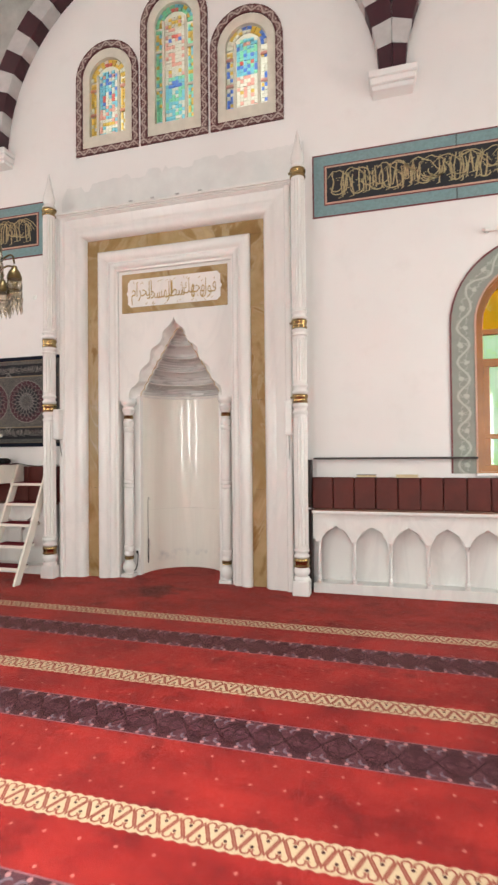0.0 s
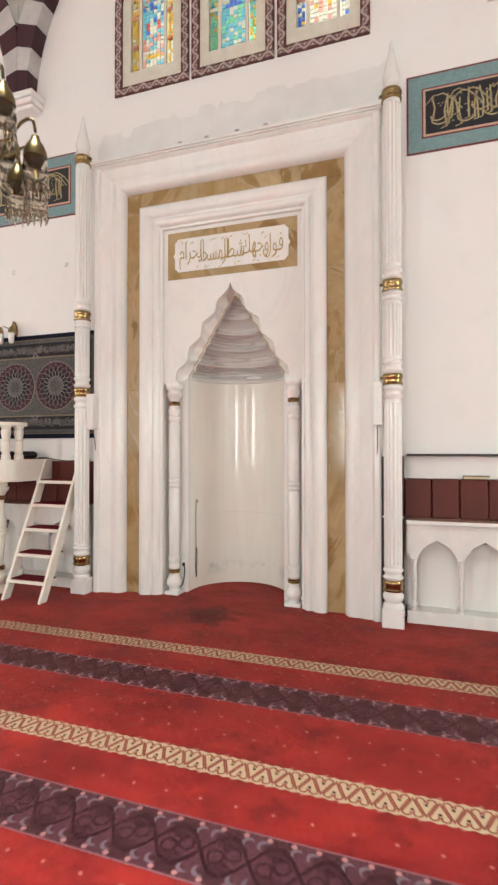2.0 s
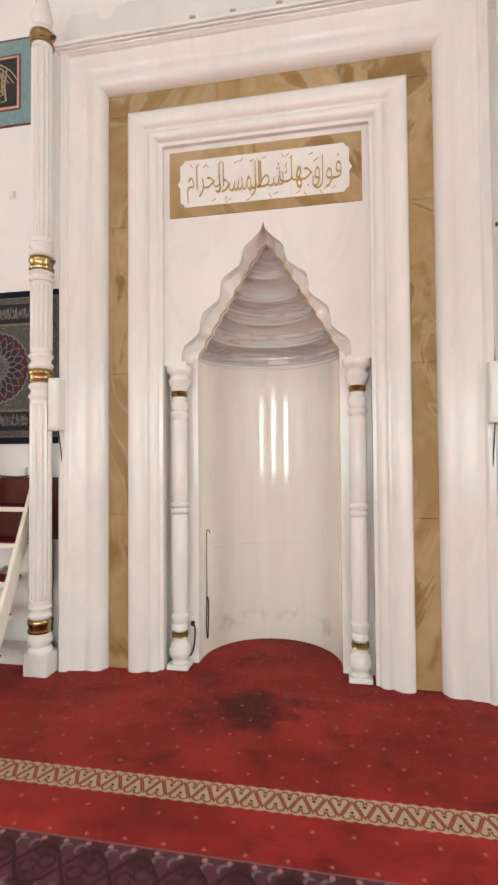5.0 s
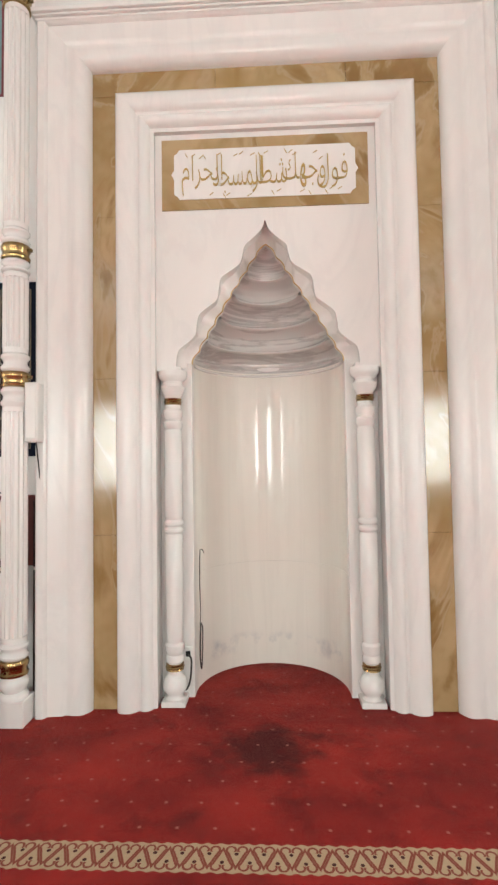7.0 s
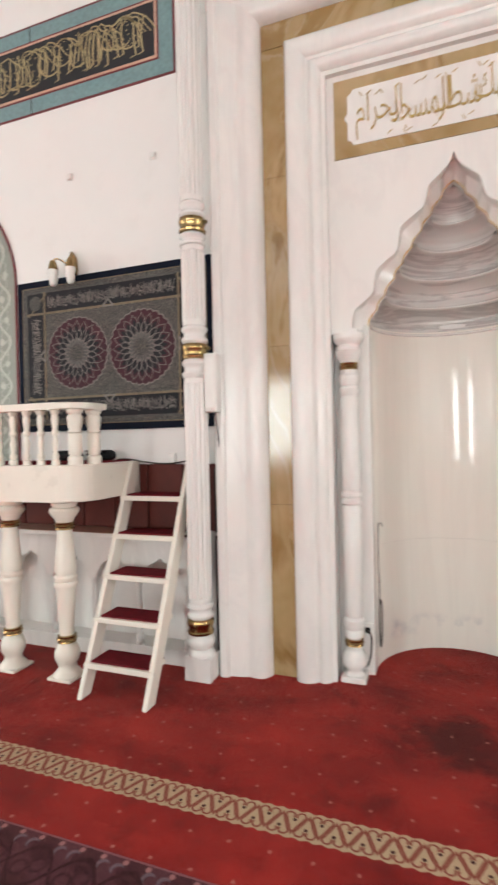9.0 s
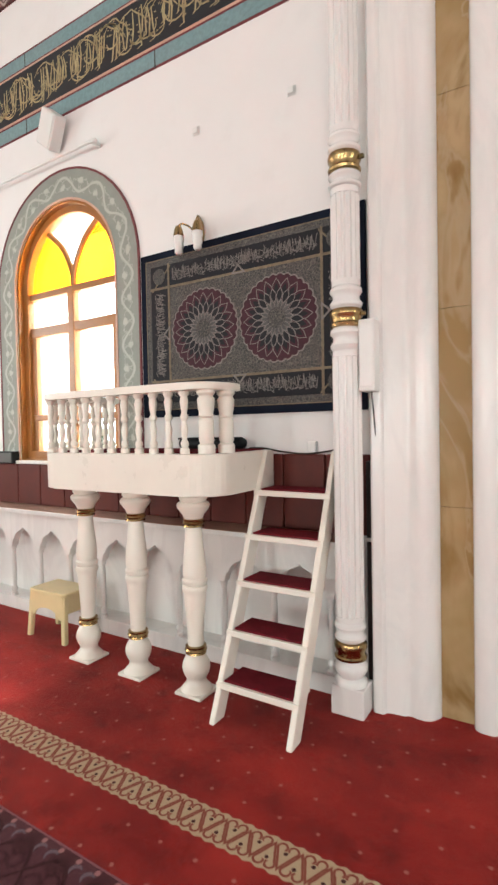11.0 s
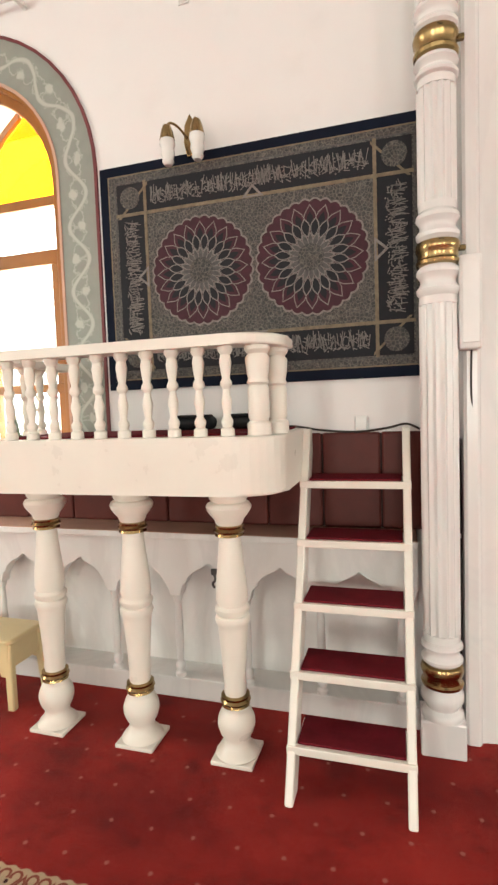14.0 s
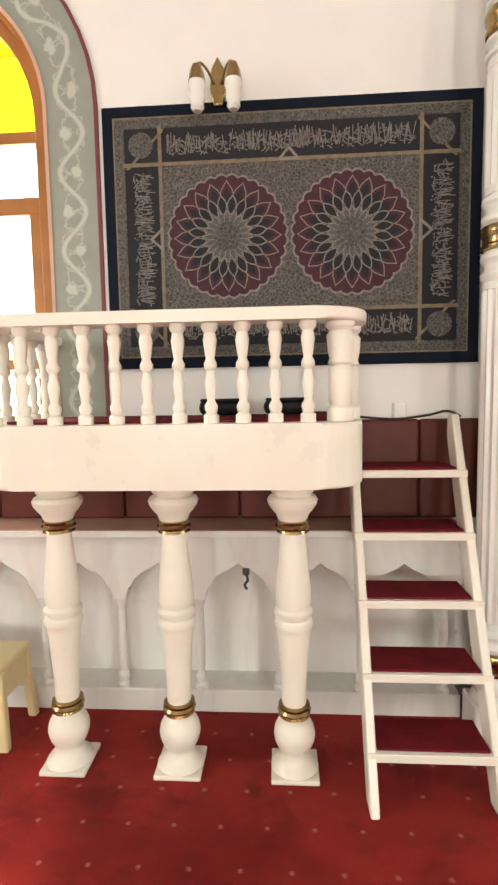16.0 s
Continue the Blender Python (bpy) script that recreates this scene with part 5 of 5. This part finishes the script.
for x in (-6.235, -5.885):
    part("side_apron", block(x - 0.006, x + 0.006, 5.0, 5.18, 0.20, SH - 0.02, 0.002), CREAM_PLASTIC, stool)

# ---- the wall tapestry ----
TX0, TX1, TZ0, TZ1, TY = -5.52, -3.88, 1.547, 2.685, 5.418
rug = thing("wall_tapestry", ((TX0 + TX1) / 2, WALL, TZ0), "dark woven wall tapestry with two rosettes and script borders", "tapestry")
part("border_cloth", block(TX0, TX1, TY, WALL - 0.001, TZ0, TZ1, 0.004), TAP_EDGE, rug, "navy black outer border")


def inset(d, y, mat, nm, lab=""):
    return part(nm, block(TX0 + d, TX1 - d, y, TY + 0.001, TZ0 + d, TZ1 - d), mat, rug, lab)


inset(0.048, TY - 0.0010, TAP_GOLD, "gold_thread_line")
inset(0.055, TY - 0.0016, TAPESTRY, "woven_field", "dark field with fine arabesques")


def ring_frame(d, w, y, mat, nm):
    o = [(TX0 + d, TZ0 + d), (TX1 - d, TZ0 + d), (TX1 - d, TZ1 - d), (TX0 + d, TZ1 - d)]
    i = [(TX0 + d + w, TZ0 + d + w), (TX1 - d - w, TZ0 + d + w), (TX1 - d - w, TZ1 - d - w), (TX0 + d + w, TZ1 - d - w)]
    return part(nm, plate([o, i], y, y + 0.0012), mat, rug)


ring_frame(0.085, 0.006, TY - 0.0030, TAP_GREY, "thread_line")
ring_frame(0.098, 0.150, TY - 0.0028, TAP_BLACK, "script_border")
for z in (TZ0 + 0.238, TZ1 - 0.258):
    part("gold_thread_bar", block(TX0 + 0.09, TX1 - 0.09, TY - 0.0045, TY, z, z + 0.016), TAP_GOLD, rug)
for x in (TX0 + 0.248, TX1 - 0.264):
    part("gold_thread_bar", block(x, x + 0.016, TY - 0.0046, TY, TZ0 + 0.09, TZ1 - 0.09), TAP_GOLD, rug)
# corner squares with small roundels
for cx in (TX0 + 0.172, TX1 - 0.172):
    for cz in (TZ0 + 0.168, TZ1 - 0.168):
        disc = [(cx + 0.055 * math.cos(a), cz + 0.055 * math.sin(a)) for a in [2 * math.pi * k / 20 for k in range(20)]]
        part("corner_roundel", plate([disc], TY - 0.0050, TY), TAPESTRY, rug)
        sx, sz = (1 if cx < -4.7 else -1), (1 if cz < 2.1 else -1)
        part("corner_bar", plate([[(cx - sx * 0.07, cz + sz * 0.10), (cx - sx * 0.055, cz + sz * 0.10), (cx + sx * 0.10, cz - sz * 0.055), (cx + sx * 0.10, cz - sz * 0.07)]], TY - 0.0048, TY), TAP_GOLD, rug)
# small pointed badges at the middle of each border
mx, mz = (TX0 + TX1) / 2, (TZ0 + TZ1) / 2
for dx, dz in ((0, TZ1 - 0.245 - mz), (0, TZ0 + 0.24 - mz), (TX0 + 0.25 - mx, 0), (TX1 - 0.25 - mx, 0)):
    s = 1 if (dx + dz) > 0 else -1
    tri = [(mx + dx - 0.055, mz + dz - s * 0.012), (mx + dx + 0.055, mz + dz - s * 0.012), (mx + dx, mz + dz + s * 0.05)] if dx == 0 else [(mx + dx - s * 0.012, mz - 0.055), (mx + dx - s * 0.012, mz + 0.055), (mx + dx + s * 0.05, mz)]
    inner_tri = [(sum(q[0] for q in tri) / 3 * 0.4 + a * 0.6, sum(q[1] for q in tri) / 3 * 0.4 + b * 0.6) for a, b in tri]
    part("badge", plate([tri, inner_tri], TY - 0.0052, TY), TAP_PALE, rug)


def rosette(cx, cz, r):
    """A scalloped disc with rings of pointed petals."""
    n = 32
    edge_pts = [(cx + (r + 0.012 * abs(math.sin(n / 2 * a))) * math.cos(a), cz + (r + 0.012 * abs(math.sin(n / 2 * a))) * math.sin(a)) for a in [2 * math.pi * k / 256 for k in range(256)]]
    rim = part("rosette", plate([edge_pts], TY - 0.0040, TY), TAP_PALE, rug, "scalloped rosette of woven petals")
    inner_pts = [(cx + (a - cx) * 0.965, cz + (b - cz) * 0.965) for a, b in edge_pts]
    part("rosette_ground", plate([inner_pts], TY - 0.0048, TY), TAP_WINE, rim)

    def petals(count, r0, r1, width, y, mat, turn=0.0, name="petal_ring"):
        bm = bmesh.new()
        for k in range(count):
            a = 2 * math.pi * (k + turn) / count
            ca, sa = math.cos(a), math.sin(a)
            vs = []
            for t, w in ((0.0, 0.12), (0.25, 0.75), (0.5, 1.0), (0.72, 0.8), (1.0, 0.0), (0.72, -0.8), (0.5, -1.0), (0.25, -0.75), (0.0, -0.12)):
                d, o = r0 + (r1 - r0) * t, w * width
                vs.append(bm.verts.new((cx + d * ca - o * sa, y, cz + d * sa + o * ca)))
            bm.faces.new(vs)
        return part(name, bm, mat, rim)
    petals(20, r * 0.40, r * 0.93, r * 0.125, TY - 0.0054, TAP_PALE)
    petals(20, r * 0.42, r * 0.90, r * 0.108, TY - 0.0060, TAP_WINE)
    petals(20, r * 0.50, r * 0.80, r * 0.062, TY - 0.0066, TAP_BLACK)
    petals(20, r * 0.36, r * 0.70, r * 0.085, TY - 0.0072, TAP_PALE, 0.5)
    petals(20, r * 0.38, r * 0.665, r * 0.066, TY - 0.0078, TAP_BLACK, 0.5)
    petals(20, r * 0.16, r * 0.44, r * 0.055, TY - 0.0084, TAP_PALE)
    petals(20, r * 0.18, r * 0.41, r * 0.040, TY - 0.0090, TAP_GREY)
    hub = [(cx + r * 0.24 * math.cos(a), cz + r * 0.24 * math.sin(a)) for a in [2 * math.pi * k / 32 for k in range(32)]]
    part("hub", plate([hub], TY - 0.0098, TY - 0.0088), TAPESTRY, rim)


rosette(mx - 0.272, mz, 0.258)
rosette(mx + 0.272, mz, 0.258)
# pale script in the borders, as fine strokes
rnd = random.Random(21)


def script(along, across, lo, hi):
    """A strip of woven strokes; along: 0 for level strips, 1 for upright ones."""
    bm = bmesh.new()

    def thread(s, t, length, thick, tilt):
        ca, sa = math.cos(tilt), math.sin(tilt)
        vs = []
        for u, v in ((-0.5, -0.5), (0.5, -0.5), (0.5, 0.5), (-0.5, 0.5)):
            p, q = s + u * length * ca - v * thick * sa, t + u * length * sa + v * thick * ca
            vs.append(bm.verts.new((p, TY - 0.0036, q) if along == 0 else (q, TY - 0.0036, p)))
        bm.faces.new(vs)
    s = lo
    while s < hi:
        k = rnd.random()
        if k < 0.35:
            thread(s, across + rnd.uniform(0, 0.022), 0.0038, rnd.uniform(0.045, 0.085), rnd.uniform(-0.25, 0.25))
        elif k < 0.75:
            thread(s, across + rnd.uniform(-0.036, 0.03), rnd.uniform(0.014, 0.032), 0.0042, rnd.uniform(-0.9, 0.9))
        else:
            thread(s, across + rnd.uniform(-0.04, 0.04), 0.007, 0.006, rnd.uniform(0, 1.5))
        s += rnd.uniform(0.0014, 0.004)
    return part("script", bm, TAP_PALE, rug, "pale woven script strokes")


for z in (TZ0 + 0.168, TZ1 - 0.176):
    script(0, z, TX0 + 0.29, TX1 - 0.29)
for x in (TX0 + 0.172, TX1 - 0.172):
    script(1, x, TZ0 + 0.29, TZ1 - 0.29)

# ---- brass wall sconce ----
sconce = thing("wall_sconce", (-5.0, WALL, 2.70), "two-armed brass wall sconce with white glass shades", "lamp")
part("back_plate", plate([[( -5.0 + a, 2.76 + b) for a, b in ((-0.02, -0.10), (0.02, -0.10), (0.035, -0.03), (0.028, 0.05), (0.0, 0.10), (-0.028, 0.05), (-0.035, -0.03))]], 5.40, WALL, 0.006), BRASS, sconce, "brass back plate")
for s in (-1, 1):
    x = -5.0 + s * 0.075
    tube("arm", spline([(-5.0 + s * 0.012, 5.41, 2.74), (-5.0 + s * 0.035, 5.36, 2.775), (-5.0 + s * 0.06, 5.32, 2.785), (x, 5.30, 2.765)]), 0.006, BRASS, sconce)
    part("shade_cap", lathe([(0.008, 2.77), (0.018, 2.765), (0.028, 2.74), (0.036, 2.70)], x, 5.30, 16), BRASS, sconce, "brass cap", True)
    part("shade", lathe([(0.034, 2.702), (0.037, 2.68), (0.030, 2.66), (0.033, 2.635), (0.026, 2.615), (0.028, 2.60), (0.018, 2.585)], x, 5.30, 18), GLASS_SHADE, sconce, "white glass shade", True)

# ---- hooked wire and socket in the niche ----
wire = thing("hooked_wire", (CX - 0.455, 5.70, 0.45), "thin dark wire with a hook against the niche's wall", "wire")
WX, WY = CX - 0.478, 5.66
tube("wire", spline([(WX + 0.028, WY - 0.02, 0.885), (WX + 0.020, WY - 0.015, 0.905), (WX + 0.006, WY - 0.012, 0.905), (WX, WY, 0.88), (WX - 0.003, WY, 0.70), (WX, WY, 0.50), (WX - 0.002, WY, 0.42)]), 0.0028, CABLE, wire)
tube("loop", spline([(WX, WY, 0.42), (WX + 0.014, WY - 0.008, 0.38), (WX + 0.010, WY - 0.008, 0.18), (WX + 0.002, WY, 0.12), (WX - 0.004, WY, 0.22), (WX, WY, 0.42)]), 0.0045, CABLE, wire)
sk = thing("wall_socket", (CX - 0.53, 5.495, 0.26), "small white socket on the niche's jamb", "socket")
part("plate", block(CX - 0.565, CX - 0.505, 5.488, 5.501, 0.235, 0.32, 0.004), WHITE_PLASTIC, sk)
part("insert", block(CX - 0.55, CX - 0.52, 5.484, 5.489, 0.26, 0.295, 0.002), DARK, sk)
lead = thing("cable", (CX - 0.53, 5.47, 0.05), "short black lead from the socket to the carpet", "cable")
tube("cord", spline([(CX - 0.535, 5.482, 0.275), (CX - 0.51, 5.46, 0.25), (CX - 0.515, 5.45, 0.14), (CX - 0.535, 5.45, 0.08), (CX - 0.56, 5.455, 0.065)]), 0.006, CABLE, lead)

# ---- crystal chandelier ----
HX, HY, HZ = -2.02, 2.12, 2.55
chand = thing("chandelier", (HX, HY, HZ), "bronze chandelier with smoked crystal bell shades and glass drops", "chandelier")
part("stem", lathe([(0.008, 2.32), (0.02, 2.34), (0.03, 2.38), (0.02, 2.42), (0.014, 2.46), (0.022, 2.50), (0.038, 2.54), (0.02, 2.60), (0.012, 2.64), (0.010, 3.4)], HX, HY, 20), BRONZE, chand, "", True)
tube("rod", [(HX, HY, 3.38), (HX, HY, ZC)], 0.008, BRONZE, chand)
shade_bm = lathe([(0.038, -0.005), (0.043, -0.04), (0.046, -0.075), (0.041, -0.085), (0.047, -0.11), (0.043, -0.125), (0.048, -0.15), (0.045, -0.15), (0.040, -0.11), (0.042, -0.075), (0.036, -0.01)], seg=20)
cap_bm = lathe([(0.006, 0.095), (0.014, 0.09), (0.018, 0.07), (0.032, 0.045), (0.041, 0.015), (0.043, -0.012)], seg=20)
drop_bm = lathe([(0.001, 0.0), (0.006, -0.006), (0.007, -0.025), (0.001, -0.055)], seg=6)
for piece in (shade_bm, cap_bm, drop_bm):
    bmesh.ops.scale(piece, vec=(0.85, 0.85, 0.68), verts=piece.verts)
shared = {}


def shared_part(nm, bm, mat, parent, off, lab=""):
    if nm not in shared:
        ob = part(nm, bm, mat, parent, lab, True)
        shared[nm] = ob.data
    else:
        ob = part(nm, shared[nm], mat, parent, lab)
    ob.matrix_parent_inverse = Matrix.Translation(off)
    return ob


lamps = [(10 + 60 * k, 0.19, 2.35) for k in range(6)] + [(-20 + 120 * k, 0.15, 2.475) for k in range(3)] + [(38 + 120 * k, 0.11, 2.30) for k in range(3)]
for deg, r, z in lamps:
    a = radians(deg)
    ex, ey = r * math.cos(a), r * math.sin(a)
    tube("arm", spline([(HX + 0.02 * math.cos(a), HY + 0.02 * math.sin(a), z + 0.06), (HX + 0.4 * ex, HY + 0.4 * ey, z + 0.05), (HX + 0.75 * ex, HY + 0.75 * ey, z + 0.11), (HX + 0.94 * ex, HY + 0.94 * ey, z + 0.115), (HX + ex, HY + ey, z + 0.075)]), 0.005, BRONZE, chand)
    shared_part("shade", shade_bm, CRYSTAL, chand, (ex, ey, z - HZ), "smoked crystal bell shade")
    shared_part("shade_cap", cap_bm, BRONZE, chand, (ex, ey, z - HZ), "bronze cap")
    for j in range(10):
        b = 2 * math.pi * j / 10
        shared_part("drop", drop_bm, CRYSTAL, chand, (ex + 0.036 * math.cos(b), ey + 0.036 * math.sin(b), z - HZ - 0.095))

# ---- small things on the wall ----
lead = thing("cable", (-3.765, 5.21, 0.90), "thin dark loudspeaker cable hanging beside the mihrab", "cable")
tube("cord", spline([(-3.775, 5.17, 1.625), (-3.772, 5.205, 1.45), (-3.760, 5.21, 1.30), (-3.774, 5.21, 1.15), (-3.766, 5.21, 0.98), (-3.778, 5.215, 0.86)]), 0.004, CABLE, lead)
lead = thing("cable", (-1.035, 5.21, 0.90), "thin dark loudspeaker cable hanging beside the mihrab", "cable")
tube("cord", spline([(-1.025, 5.17, 1.625), (-1.028, 5.205, 1.42), (-1.040, 5.21, 1.25), (-1.028, 5.21, 1.10), (-1.030, 5.215, 0.86)]), 0.004, CABLE, lead)
amp = thing("amplifier_box", (-7.12, 5.39, 1.196), "black amplifier box on the panelling's top", "amplifier")
part("case", block(-7.26, -6.99, 5.355, 5.437, 1.196, 1.300, 0.008), DARK, amp)
part("front", block(-7.25, -7.0, 5.350, 5.356, 1.205, 1.290, 0.003), IRON, amp)
hook = thing("iron_latch", (-4.905, 5.25, 0.60), "small dark iron latch hanging under the arcade's arch", "latch")
part("plate", block(-4.920, -4.890, 5.240, 5.253, 0.640, 0.670, 0.003), IRON, hook)
tube("chain", spline([(-4.905, 5.242, 0.645), (-4.897, 5.238, 0.62), (-4.911, 5.238, 0.60), (-4.901, 5.238, 0.58)]), 0.006, IRON, hook)
for x, z in ((-5.02, 3.42), (-4.32, 3.43)):
    k = thing("junction_box", (x, WALL, z), "small white plastic cover on the wall", "cover", "wall covers")
    part("cap", block(x - 0.022, x + 0.022, 5.42, WALL, z - 0.022, z + 0.022, 0.007), WHITE_PLASTIC, k)
    part("rim", block(x - 0.028, x + 0.028, 5.433, WALL, z - 0.028, z + 0.028, 0.003), WHITE_PLASTIC, k)
